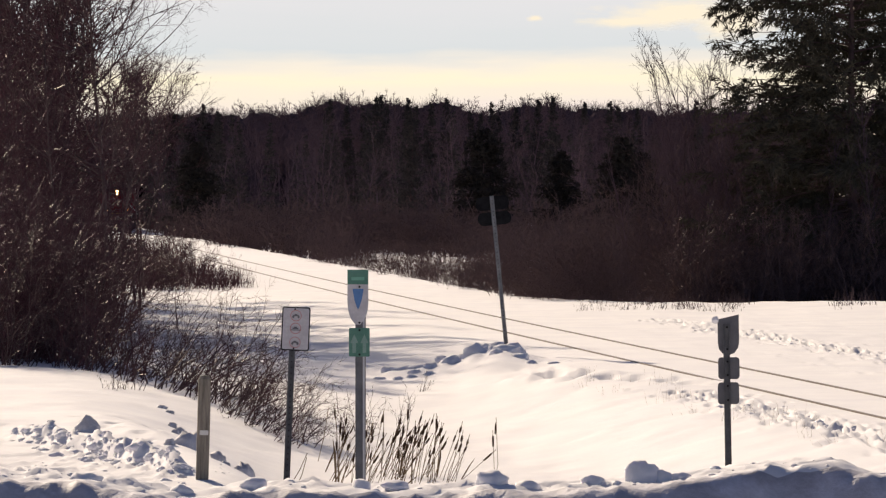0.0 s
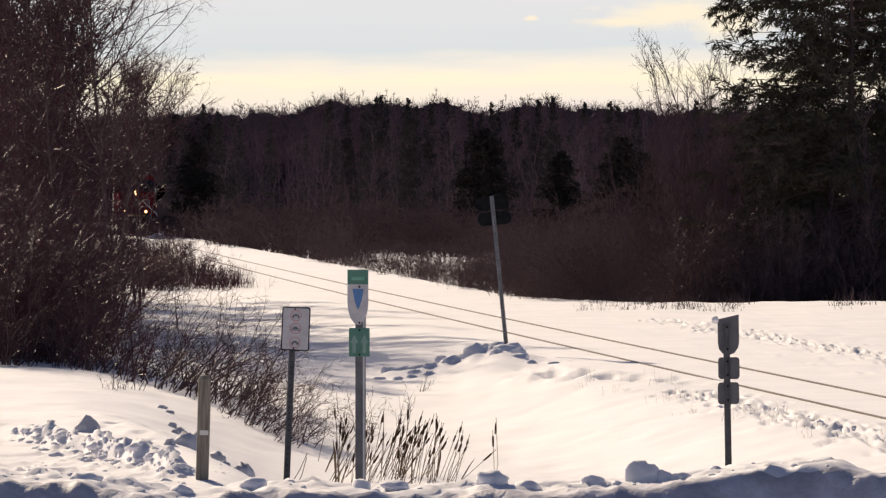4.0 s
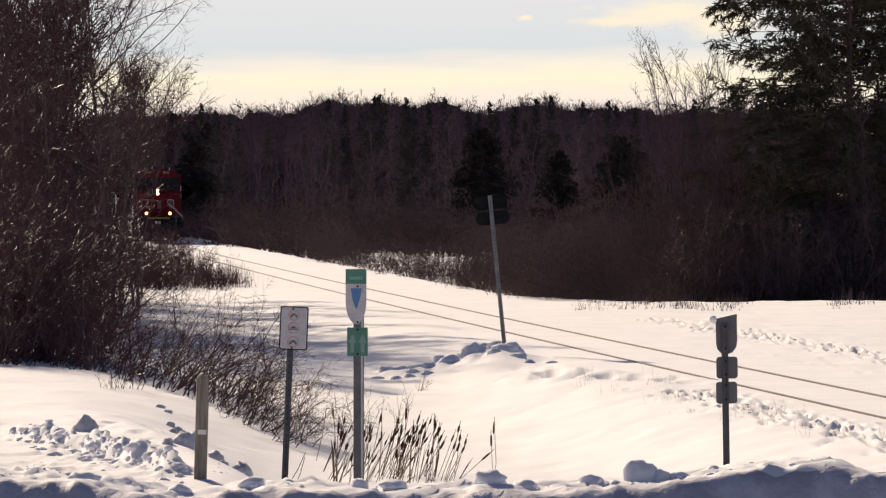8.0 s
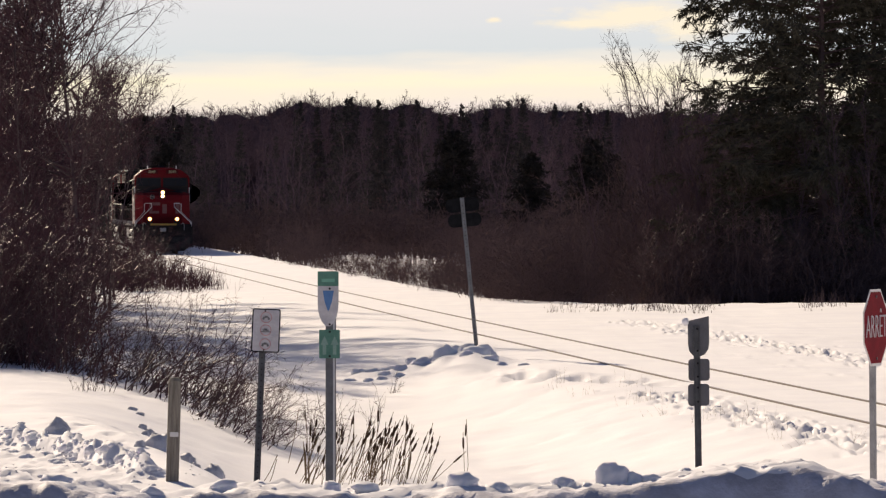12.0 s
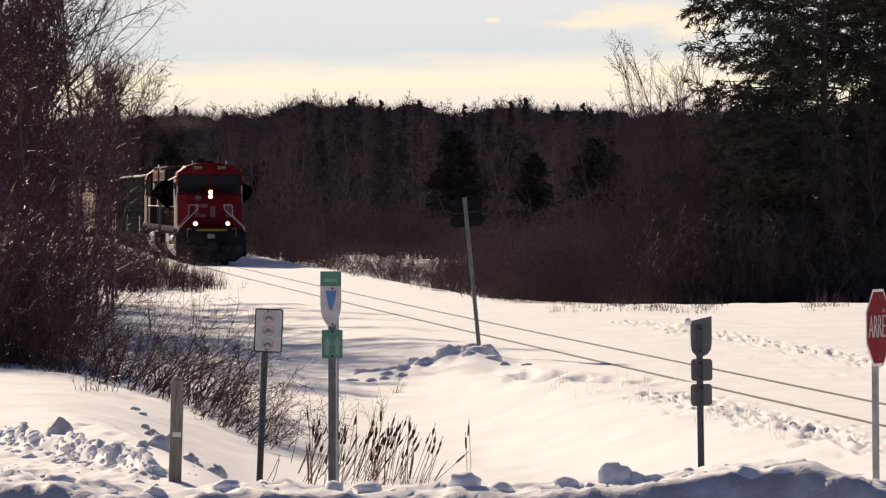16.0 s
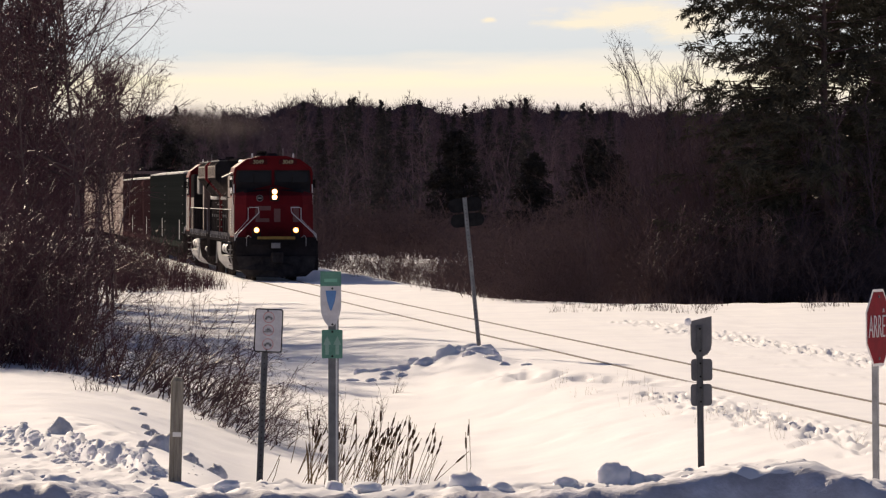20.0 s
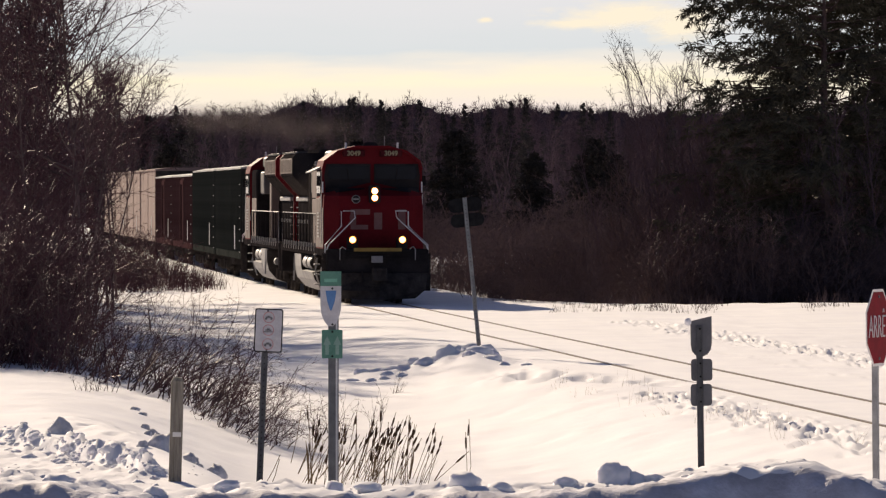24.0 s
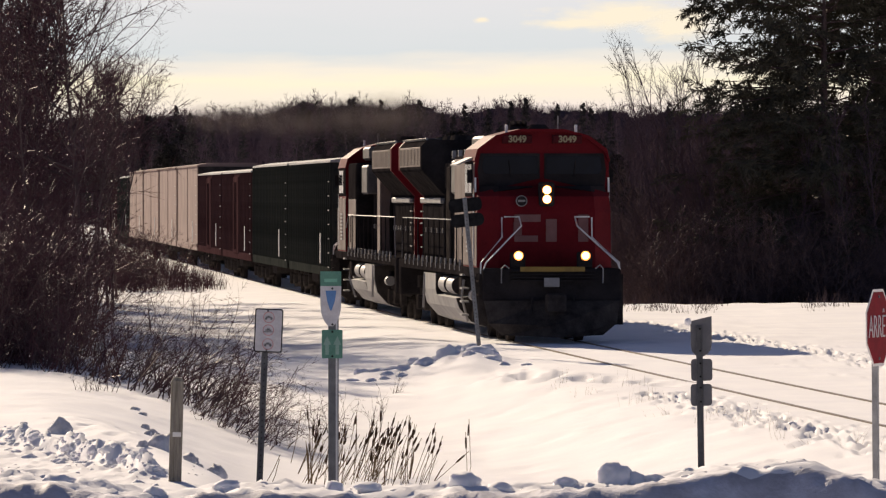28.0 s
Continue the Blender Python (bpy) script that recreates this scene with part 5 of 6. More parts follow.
    # dark plates put shade on the tank ends turned from the sun
    for y0, y1, row in ((-5.298, -5.26, [(-1.2, 0.9)] + [(x, min(z, 0.86)) for x, z in tank2] + [(1.2, 0.9)]), (-13.24, -13.202, tank), (-10.198, -10.16, tank)):
        part("tank_end_shade", prism(bmesh.new(), [(x * 0.99, 0.55 + (z - 0.55) * 0.985) for x, z in row], "y", y0, y1), GRIME, o, "tank end away from the sun, painted dark")
    part("end_plate", boxes((-1.5, 1.5, -19.95, -19.5, 0.7, 1.62), bevel=0.03), BLACK, o)
    bm = boxes((-0.13, 0.13, -20.2, -19.9, 0.76, 1.0), (-0.2, 0.2, -20.4, -20.15, 0.68, 1.08), bevel=0.03)
    part("coupler", bm, GRIME, o)
    for y in (-2.35, -16.15):
        bogie(o, y, (-1.85, 0, 1.85), 0.53, 0.72)
    return o


def boxcar(name, label, paint, length, top, style):
    """Covered wagon; origin on the rails at its middle, +y forward."""
    o = thing(name, label, "boxcar", "vehicles of the train")
    h, base = length / 2 - 0.5, 0.98
    part("body", boxes((-1.45, 1.45, -h, h, base, top - 0.15), bevel=0.02), paint, o)
    bm = prism(bmesh.new(), [(-1.5, top - 0.16), (-1.5, top - 0.1), (-0.9, top), (0.9, top), (1.5, top - 0.1), (1.5, top - 0.16)], "y", -h - 0.04, h + 0.04)
    part("roof", bm, GREYP if style != "smooth" else paint, o, "pale galvanised roof")
    part("underframe", boxes((-0.35, 0.35, -h - 0.1, h + 0.1, 0.72, 0.975), (-1.3, 1.3, -1.2, 1.2, 0.55, 0.975)), GRIME, o)
    part("side_sill", boxes((1.45, 1.5, -h, h, base - 0.15, base + 0.12), bevel=0.01), paint, o)
    part("side_sill", boxes((-1.5, -1.45, -h, h, base - 0.15, base + 0.12), bevel=0.01), paint, o)
    n = 22 if style != "smooth" else 2
    rib = None
    for s in (-1, 1):
        for k in range(n + 1):
            y = -h + 0.12 + (2 * h - 0.24) * k / n
            if style == "door" and abs(y) < 1.9:
                continue
            m = pose(s * 1.47, y, 0)
            if rib is None:
                thin = style == "smooth"
                rib = part("rib", boxes((-0.02, 0.005, -0.05, 0.05, base + 0.1, top - 0.17)) if thin else boxes((-0.05, 0.05, -0.07, 0.07, base + 0.1, top - 0.17), bevel=0.02), paint, o)
                rib.matrix_basis = m
            else:
                share(rib, m)
        if style == "door":
            d = part("door", boxes((s * 1.49 - 0.03, s * 1.49 + 0.04, -1.75, 1.75, base + 0.05, top - 0.3), bevel=0.02), paint, o)
            part("door_bar", boxes((s * 1.53, s * 1.57, -0.5, -0.44, base + 0.2, top - 0.5)), paint, d)
            part("door_bar", boxes((s * 1.53, s * 1.57, 0.5, 0.56, base + 0.2, top - 0.5)), paint, d)
        part("stencil_bar", boxes((s * 1.505, s * 1.525, h - 4.0, h - 3.75, base + 0.2, base + 1.1)), WHITE, o, "pale stencilled bar")
        for k in range(7):
            part("grab_iron", boxes((s * 1.51, s * 1.535, s * (h - 0.35) - 0.2, s * (h - 0.35) + 0.2, base + 0.1 + 0.42 * k, base + 0.135 + 0.42 * k)), GREYP, o)
    # pale cars get dark ends: shade between the cars as colour
    ends = GRIME if style == "smooth" else paint
    for e in (-1, 1):
        if style == "smooth":
            part("end_wall", boxes((-1.44, 1.44, e * (h + 0.012) - 0.012, e * (h + 0.012) + 0.012, base, top - 0.17)), ends, o, "end wall, its shade painted dark")
        for k in range(6):
            part("end_rib", boxes((-1.38, 1.38, e * h - 0.06, e * h + 0.06, base + 0.25 + 0.52 * k, base + 0.42 + 0.52 * k), bevel=0.03), ends, o)
        part("coupler", boxes((-0.14, 0.14, min(e * h, e * (h + 0.5)), max(e * h, e * (h + 0.5)), 0.72, 0.98), bevel=0.03), GRIME, o)
        bogie(o, e * (h - 1.9), (-0.88, 0.88), 0.46, 0.5)
    return o


GREEN = mat("dark_green_wagon_paint", (0.024, 0.026, 0.025), (0.047, 0.051, 0.046), 0.9, 0, 0.7, 12, 0.1, None, 0.02, 0.0)
MAROON = mat("maroon_wagon_paint", (0.046, 0.023, 0.025), (0.074, 0.040, 0.042), 0.9, 0, 0.7, 12, 0.1, None, 0.02, 0.0)
PALE = mat("pale_wagon_paint", (0.20, 0.138, 0.125), (0.28, 0.198, 0.18), 0.8, 0, 0.6, 10, 0.08, None, 0.02, 0.05)

# distances of the vehicles behind the leading headlight: (vehicle, origin, two bogie places, reversed)
lead = locomotive("diesel_locomotive", "red-and-black freight locomotive with three headlamps lit", True)
second = locomotive("diesel_locomotive", "red-and-black freight locomotive running backwards behind the first", False)
TRAIN = [(lead, 0.0, (2.35, 16.15), False), (second, 40.8, (24.65, 38.45), True)]
at = 42.7
for k, (paint, top, style, length, lab) in enumerate((
        (GREEN, 4.35, "rib", 19.1, "dark green ribbed boxcar with a pale roof edge"), (GREEN, 4.35, "rib", 19.8, "dark green ribbed boxcar with a pale roof edge"),
        (MAROON, 4.2, "door", 20.4, "maroon boxcar with a sliding door"), (MAROON, 4.2, "door", 20.4, "maroon boxcar with a sliding door"),
        (PALE, 4.6, "smooth", 20.8, "tall pale panelled boxcar"), (PALE, 4.6, "smooth", 20.8, "tall pale panelled boxcar"), (PALE, 4.6, "smooth", 20.8, "tall pale panelled boxcar"),
        (PALE, 4.6, "smooth", 20.8, "tall pale panelled boxcar"), (GREEN, 4.35, "rib", 19.5, "dark green ribbed boxcar with a pale roof edge"), (MAROON, 4.2, "door", 20.4, "maroon boxcar with a sliding door"))):
    car = boxcar("boxcar", lab, paint, length, top, style)
    mid_at = at + length / 2
    TRAIN.append((car, mid_at, (mid_at - length / 2 + 2.4, mid_at + length / 2 - 2.4), False))
    at += length

# exhaust of the leading locomotive, in rigid thin puffs
def smoke_material():
    m = bpy.data.materials.new("thin_exhaust")
    nt, out = sky_nodes(m)
    N, L = nt.nodes, nt.links
    r = N.new("ShaderNodeMapRange")
    r.inputs["From Min"].default_value, r.inputs["From Max"].default_value, r.inputs["To Max"].default_value = 0.30, 0.62, 0.85
    L.new(noise_tex(nt, 1.3, 4, 0.6), r.inputs["Value"])
    tc, mp, edge_fade, dense = N.new("ShaderNodeTexCoord"), N.new("ShaderNodeMapping"), N.new("ShaderNodeTexGradient"), N.new("ShaderNodeMath")
    edge_fade.gradient_type, dense.operation = "QUADRATIC_SPHERE", "MULTIPLY"
    # fades over x and z alone, to soften edges from the camera
    mp.inputs["Scale"].default_value = (0.42, 0.0, 1.05)
    L.new(tc.outputs["Object"], mp.inputs[0]), L.new(mp.outputs[0], edge_fade.inputs[0])
    L.new(r.outputs[0], dense.inputs[0]), L.new(edge_fade.outputs["Fac"], dense.inputs[1])
    d, w, both = N.new("ShaderNodeBsdfDiffuse"), N.new("ShaderNodeBsdfTranslucent"), N.new("ShaderNodeMixShader")
    tr, mix = N.new("ShaderNodeBsdfTransparent"), N.new("ShaderNodeMixShader")
    d.inputs[0].default_value, w.inputs[0].default_value = (0.075, 0.064, 0.066, 1), (0.055, 0.046, 0.047, 1)
    L.new(d.outputs[0], both.inputs[1]), L.new(w.outputs[0], both.inputs[2])
    L.new(dense.outputs[0], mix.inputs[0]), L.new(tr.outputs[0], mix.inputs[1]), L.new(both.outputs[0], mix.inputs[2])
    L.new(mix.outputs[0], out)
    return m


SMOKE = smoke_material()
PUFFS = []
for k in range(7):
    o = thing("smoke_puff", "thin grey-brown puff of diesel exhaust", "smoke", "exhaust puffs")
    bm = bmesh.new()
    bmesh.ops.create_icosphere(bm, subdivisions=4, radius=1.0)
    for v in bm.verts:
        n = v.co.copy()
        v.co = v.co * (1 + 0.22 * noise.noise(n * 1.2 + Vector((k * 3.1, 5, 0))))
        v.co = Vector((2.5 * v.co.x, 1.6 * v.co.y, 1.0 * v.co.z))
    part("wisp", bm, SMOKE, o, "", True)
    PUFFS.append(o)

# the leading headlight's distance from the camera, second by second
RUN = np.polyfit((0, 3, 5.5, 8, 11, 14.5, 17, 20, 23.5, 25, 26, 27, 28),
                 (463.5, 429.5, 401.5, 371, 333, 289.5, 258.3, 221.8, 181.4, 163.7, 152.5, 141.1, 129.75), 4)


def on_line(dist):
    return Vector((float(line_x(dist)), dist, 0.0))


def motions():
    for ob, origin, (a, b), back in TRAIN:
        rows = []
        for i in range(29):
            y0 = float(np.polyval(RUN, i))
            pa, pb = on_line(y0 + 0.9957 * a), on_line(y0 + 0.9957 * b)
            way = (pa - pb).normalized()
            place = pa + way * (a - origin)
            if back:
                way = -way
            rows.append((i, Matrix.Translation(place) @ Matrix.Rotation(math.atan2(-way.x, way.y), 4, "Z")))
        walk(ob, rows)
    # wheels roll as far as the train has run
    way_run = float(np.polyval(RUN, 0)) - np.polyval(RUN, np.arange(841) / 30)
    for w, y, r in WHEELS:
        sign = 1 if w.parent.parent == second else -1
        walk(w, [(i / 30, pose(0, y, r, math.degrees(sign * d / 0.9957 / r) % 360)) for i, d in enumerate(way_run)])
    # exhaust rides in the hood until it leaves the stack, then hangs over the line and drifts
    for k, puff in enumerate(PUFFS):
        start = 13.4 + 2.6 * k - 0.1 * k * k
        rp2 = random.Random(800 + k)
        up, side, turn = rp2.uniform(0.0116, 0.0136), rp2.uniform(-0.5, 0.6), rp2.uniform(-12, 12)
        rows = []
        for i in range(57):
            t = i / 2
            y0 = float(np.polyval(RUN, min(t, start))) + 10.0
            age = max(0.0, t - start)
            rise = 1 - math.exp(-age / 0.9)
            rows.append((t, pose(float(line_x(y0)) + side * rise + 0.12 * age, y0 - 3.0 * rise, 3.3 + (up * y0 - 0.05) * rise, 0, 0, turn + 2 * age)))
        walk(puff, rows)
    for c, x0, z0 in CLOUDS:
        walk(c, [(0, pose(x0, 2700, z0)), (28, pose(x0 - 12, 2700, z0))])


# ---- signs, posts, cattails, snow lumps ----
def channel_post(parent, z0, z1, wide, material=STEEL, holes=True, name="post"):
    """U-shaped steel post with punched holes down its web, facing -y."""
    bm = bmesh.new()
    prism(bm, [(-wide / 2, -0.02), (-wide * 0.28, 0.0), (-wide * 0.28, 0.035), (wide * 0.28, 0.035), (wide * 0.28, 0.0), (wide / 2, -0.02), (wide / 2, -0.012), (wide * 0.36, 0.006), (wide * 0.36, 0.043), (-wide * 0.36, 0.043), (-wide * 0.36, 0.006), (-wide / 2, -0.012)], "z", z0, z1)
    p = part(name, bm, material, parent)
    if holes:
        k = z0 + 0.2
        hole = None
        while k < z1 - 0.05:
            if hole is None:
                hole = part("bolt_hole", drum(bmesh.new(), (0, 0.033, 0), "y", wide * 0.1, 0.006, 8), BLACK, p)
                hole.matrix_basis = pose(0, 0, k)
            else:
                share(hole, pose(0, 0, k), p)
            k += 0.0762
    return p


def plate(name, outline, y0, y1, material, parent, label=""):
    return part(name, prism(bmesh.new(), outline, "y", y0, y1), material, parent, label)


def round_rect(x0, x1, z0, z1, r):
    out = []
    for cx, cz, a0 in ((x1 - r, z1 - r, 0), (x0 + r, z1 - r, 90), (x0 + r, z0 + r, 180), (x1 - r, z0 + r, 270)):
        out += [(cx + r * math.cos(radians(a0 + a)), cz + r * math.sin(radians(a0 + a))) for a in (0, 30, 60, 90)]
    return out


S_WHITE = mat("sign_white", (0.42, 0.41, 0.44), (0.58, 0.57, 0.60), 0.45, 0, 5, 40, 0.03)
S_GREEN = mat("sign_green", (0.045, 0.16, 0.12), (0.08, 0.23, 0.175), 0.45, 0, 5, 40, 0.03)
S_BLUE = mat("sign_blue", (0.05, 0.15, 0.36), (0.08, 0.21, 0.46), 0.45, 0, 5, 40, 0.03)
S_RED = mat("sign_red", (0.17, 0.006, 0.012), (0.25, 0.010, 0.019), 0.6, 0, 5, 40, 0.03, None, 0.02, 0.08)
S_RING = mat("faded_ring_red", (0.42, 0.16, 0.16), (0.55, 0.26, 0.25), 0.5, 0, 8, 60, 0.03)
S_MARK = mat("sign_black", (0.008, 0.008, 0.010), (0.022, 0.022, 0.024), 0.7, 0, 8, 60, 0.03, None, 0.02, 0.04)
S_PALE = mat("faded_arrow", (0.14, 0.26, 0.22), (0.22, 0.34, 0.30), 0.5, 0, 5, 40, 0.03)
S_GREY = mat("worn_grey_print", (0.10, 0.10, 0.11), (0.18, 0.18, 0.19), 0.6, 0, 8, 60, 0.03)
ALU = mat("bare_aluminium_back", (0.10, 0.10, 0.113), (0.16, 0.16, 0.178), 0.55, 0.3, 3, 40, 0.05)


def ring(cx, cz, r, w, y0, y1, n=24):
    bm = bmesh.new()
    for k in range(n):
        a, b = k * math.tau / n, (k + 1) * math.tau / n
        prism(bm, [(cx + (r - w) * math.cos(a), cz + (r - w) * math.sin(a)), (cx + r * math.cos(a), cz + r * math.sin(a)), (cx + r * math.cos(b), cz + r * math.sin(b)), (cx + (r - w) * math.cos(b), cz + (r - w) * math.sin(b))], "y", y0, y1)
    return bm


# white prohibition sign: three vehicles in faded red rings
o = thing("trail_sign", "white sign with three vehicle pictograms on a steel post", "sign", at=pose(-2.44, 78.0, gz(-2.44, 78)) @ pose(0, 0, 0, 0, 2.4, 0))
z0 = gz(-2.44, 78)
top = 3.25 - (543 - 341) / 133.3 - z0
channel_post(o, -0.3, top - 0.03, 0.085)
plate("board_edge", round_rect(-0.15, 0.225, top - 0.58, top, 0.03), -0.03, -0.022, S_MARK, o, "dark rim")
plate("board", round_rect(-0.134, 0.209, top - 0.564, top - 0.016, 0.02), -0.036, -0.031, S_WHITE, o)
for k, zz in enumerate((top - 0.115, top - 0.285, top - 0.47)):
    rg_ob = part("ring", ring(0.035, zz, 0.075, 0.009, -0.041, -0.037), S_RING, o, "faded red ring")
    bm = boxes((-0.005, 0.075, -0.045, -0.042, zz - 0.008, zz + 0.008), (0.015, 0.055, -0.045, -0.042, zz + 0.008, zz + 0.022))
    if k != 1:
        drum(bm, (0.0, -0.0435, zz - 0.018), "y", 0.016, 0.003, 12), drum(bm, (0.07, -0.0435, zz - 0.018), "y", 0.016, 0.003, 12)
    else:
        box(bm, -0.03, 0.1, -0.045, -0.042, zz - 0.026, zz - 0.016)
    part("pictogram", bm, S_GREY, rg_ob)
for zz in (top - 0.03, top - 0.55):
    part("bolt", drum(bmesh.new(), (0.02, -0.045, zz), "y", 0.012, 0.02, 8), S_MARK, o)

# green route sign with an arrow plate under it
x, y, s = -1.345, 72.0, 144.4
z0 = gz(x, y)
o = thing("route_sign", "green and white cycle-route sign with arrow plate on a steel post", "sign", at=pose(x, y, z0))
top = 3.25 - (477.5 - 341) / s - z0
part("post", boxes((-0.062, 0.066, 0.0, 0.07, -0.3, top - 0.02), bevel=0.012), STEEL, o, "thick grey steel post")
part("post_flange", boxes((0.03, 0.052, -0.012, 0.0, -0.3, top - 0.6)), mat("bright_edge", (0.4, 0.4, 0.42), (0.5, 0.5, 0.52), 0.4, 0.7, 5, 40, 0.05), o)
w = 0.128
shield = [(-w, top)] + [(-w, top - 0.4)] + [(-w * math.cos(radians(a)), top - 0.4 - 0.27 * math.sin(radians(a))) for a in (18, 36, 52, 66)] + [(-0.03, top - 0.672), (0.03, top - 0.672)] + \
    [(w * math.cos(radians(a)), top - 0.4 - 0.27 * math.sin(radians(a))) for a in (66, 52, 36, 18)] + [(w, top - 0.4), (w, top)]
plate("shield", [(a - 0.03, b) for a, b in shield], -0.022, -0.016, S_WHITE, o, "white shield board")
plate("shield_band", [(-w - 0.03, top), (w - 0.03, top), (w - 0.03, top - 0.18), (-w - 0.03, top - 0.18)], -0.027, -0.0225, S_GREEN, o, "green band")
part("lettering_bar", boxes((-0.11, 0.05, -0.03, -0.0275, top - 0.13, top - 0.09)), mat("pale_green", (0.10, 0.3, 0.22), (0.16, 0.38, 0.3), 0.5, 0, 8, 50, 0.02), o, "pale unreadable lettering")
plate("emblem", [(-0.095, top - 0.235), (0.04, top - 0.235), (0.02, top - 0.36), (-0.012, top - 0.46), (-0.028, top - 0.49), (-0.044, top - 0.46), (-0.075, top - 0.36)], -0.027, -0.0225, S_BLUE, o, "blue wedge emblem")
plate("arrow_plate", round_rect(-w - 0.012, w - 0.014, top - 1.065, top - 0.715, 0.012), -0.022, -0.016, S_GREEN, o, "green arrow plate")
for cx in (-0.075, 0.05):
    plate("arrow", [(cx - 0.05, top - 0.9), (cx, top - 0.79), (cx + 0.05, top - 0.9), (cx + 0.022, top - 0.9), (cx + 0.022, top - 1.02), (cx - 0.022, top - 1.02), (cx - 0.022, top - 0.9)], -0.027, -0.0225, S_PALE, o, "pale arrow")
for zz in (top - 0.21, top - 0.65, top - 0.74, top - 1.04):
    part("bolt", drum(bmesh.new(), (-0.01, -0.03, zz), "y", 0.014, 0.02, 8), S_MARK, o)

# three plates seen from the back
x, y, s = 3.3, 75.0, 138.7
z0 = gz(x, y)
o = thing("signpost", "three bare metal sign backs on a dark steel post", "sign", at=pose(x, y, z0) @ pose(0, 0, 0, 0, -0.9, 0))
top = 3.25 - (560 - 341) / s - z0
channel_post(o, -0.3, top - 0.1, 0.085, STEEL, False)
sh = [(-0.108, top - 0.04), (0.164, top + 0.02), (0.164, top - 0.32), (0.15, top - 0.405), (0.103, top - 0.47), (0.028, top - 0.50), (-0.047, top - 0.48), (-0.094, top - 0.425), (-0.108, top - 0.34)]
plate("plate", sh, 0.05, 0.058, ALU, o)
plate("plate", round_rect(-0.108, 0.164, top - 0.805, top - 0.525, 0.04), 0.05, 0.058, ALU, o)
plate("plate", round_rect(-0.117, 0.155, top - 1.125, top - 0.845, 0.04), 0.05, 0.058, ALU, o)
for zz in (top - 0.14, top - 0.42, top - 0.58, top - 0.75, top - 0.89, top - 1.07):
    part("bolt", drum(bmesh.new(), (0.01, 0.0, zz), "y", 0.014, 0.02, 8), S_MARK, o)
o = thing("snow_clod", "small clod of snow caught on the corner of a sign", "snow", at=pose(x - 0.17, y + 0.05, z0 + top - 0.05))
bm = bmesh.new()
bmesh.ops.create_icosphere(bm, subdivisions=2, radius=0.05)
for v in bm.verts:
    v.co *= 1 + 0.2 * noise.noise(v.co * 30)
part("lump", bm, SNOW, o, "", True)

# leaning post with two dark plates by the line
x, y, s = POLE[0], POLE[1], 86.7
z0 = gz(x, y)
o = thing("leaning_signpost", "leaning perforated steel post with two dark rounded plates", "sign", at=pose(x, y, z0) @ pose(0, 0, 0, 0, -5.6, 0))
L = (3.25 - (347 - 341) / s - z0) / math.cos(radians(5.6))
channel_post(o, -0.3, L, 0.085, LIT_STEEL)
plate("plate", round_rect(-0.34, 0.34, L - 0.29, L - 0.01, 0.10), 0.045, 0.055, S_MARK, o, "dark plate with rounded ends")
plate("plate", round_rect(-0.33, 0.36, L - 0.60, L - 0.33, 0.12), 0.045, 0.055, S_MARK, o, "dark plate with rounded ends")

# stop sign, turned well away
x, y = 4.235, 57.0
z0 = gz(x, y)
s = F_PX / y
o = thing("stop_sign", "red octagonal stop sign with white lettering on a steel post", "sign", at=pose(x, y, z0) @ pose(0, 0, 0, 0, -0.5, 0) @ pose(0, 0, 0, 0, 0, 67.5))
zc = 3.25 - (580 - 344) / s - z0
R = 0.372 / math.cos(radians(22.5))


def octagon(r):
    return [(r * math.cos(radians(22.5 + 45 * k)), zc + r * math.sin(radians(22.5 + 45 * k))) for k in range(8)]


plate("border", octagon(R), -0.012, -0.006, WHITE, o, "white border")
plate("face", octagon(R * 0.93), -0.0165, -0.0125, S_RED, o, "red face")
words("ARRÊT", 0.225, S_WHITE, o, pose(0, -0.019, zc) @ Euler((math.pi / 2, 0, 0)).to_matrix().to_4x4(), "lettering", 0.66, -0.006)
bm = prism(bmesh.new(), [(-0.03, -0.002), (0.03, -0.002), (0.03, 0.05), (-0.03, 0.05)], "z", -0.4, zc + 0.3)
part("post", bm, LIT_STEEL, o)
for zz in (zc - 0.3, zc + 0.3):
    part("bolt", drum(bmesh.new(), (0, -0.02, zz), "y", 0.014, 0.012, 8), STEEL, o)

# timber bollard
x, y, s = -2.83, 62.0, 167.7
z0 = gz(x, y)
o = thing("timber_post", "square weathered timber post with chamfered top", "post", at=pose(x, y, z0) @ pose(0, 0, 0, 0, 1.6, 4))
h = 3.25 - (665 - 341) / s - z0
bm = bmesh.new()
loft(bm, [[(-0.066, -0.066, -0.4), (0.066, -0.066, -0.4), (0.066, 0.066, -0.4), (-0.066, 0.066, -0.4)], [(-0.066, -0.066, h - 0.04), (0.066, -0.066, h - 0.04), (0.066, 0.066, h - 0.04), (-0.066, 0.066, h - 0.04)],
          [(-0.045, -0.045, h), (0.045, -0.045, h), (0.045, 0.045, h), (-0.045, 0.045, h)]])
part("shaft", bm, TIMBER, o)
part("reflector", boxes((-0.04, 0.05, -0.072, -0.064, 0.47, 0.52), bevel=0.003), WHITE, o, "white snow-crusted reflector")
part("bolt_strip", boxes((0.02, 0.035, -0.070, -0.064, 0.55, h - 0.08)), TIMBER, o)


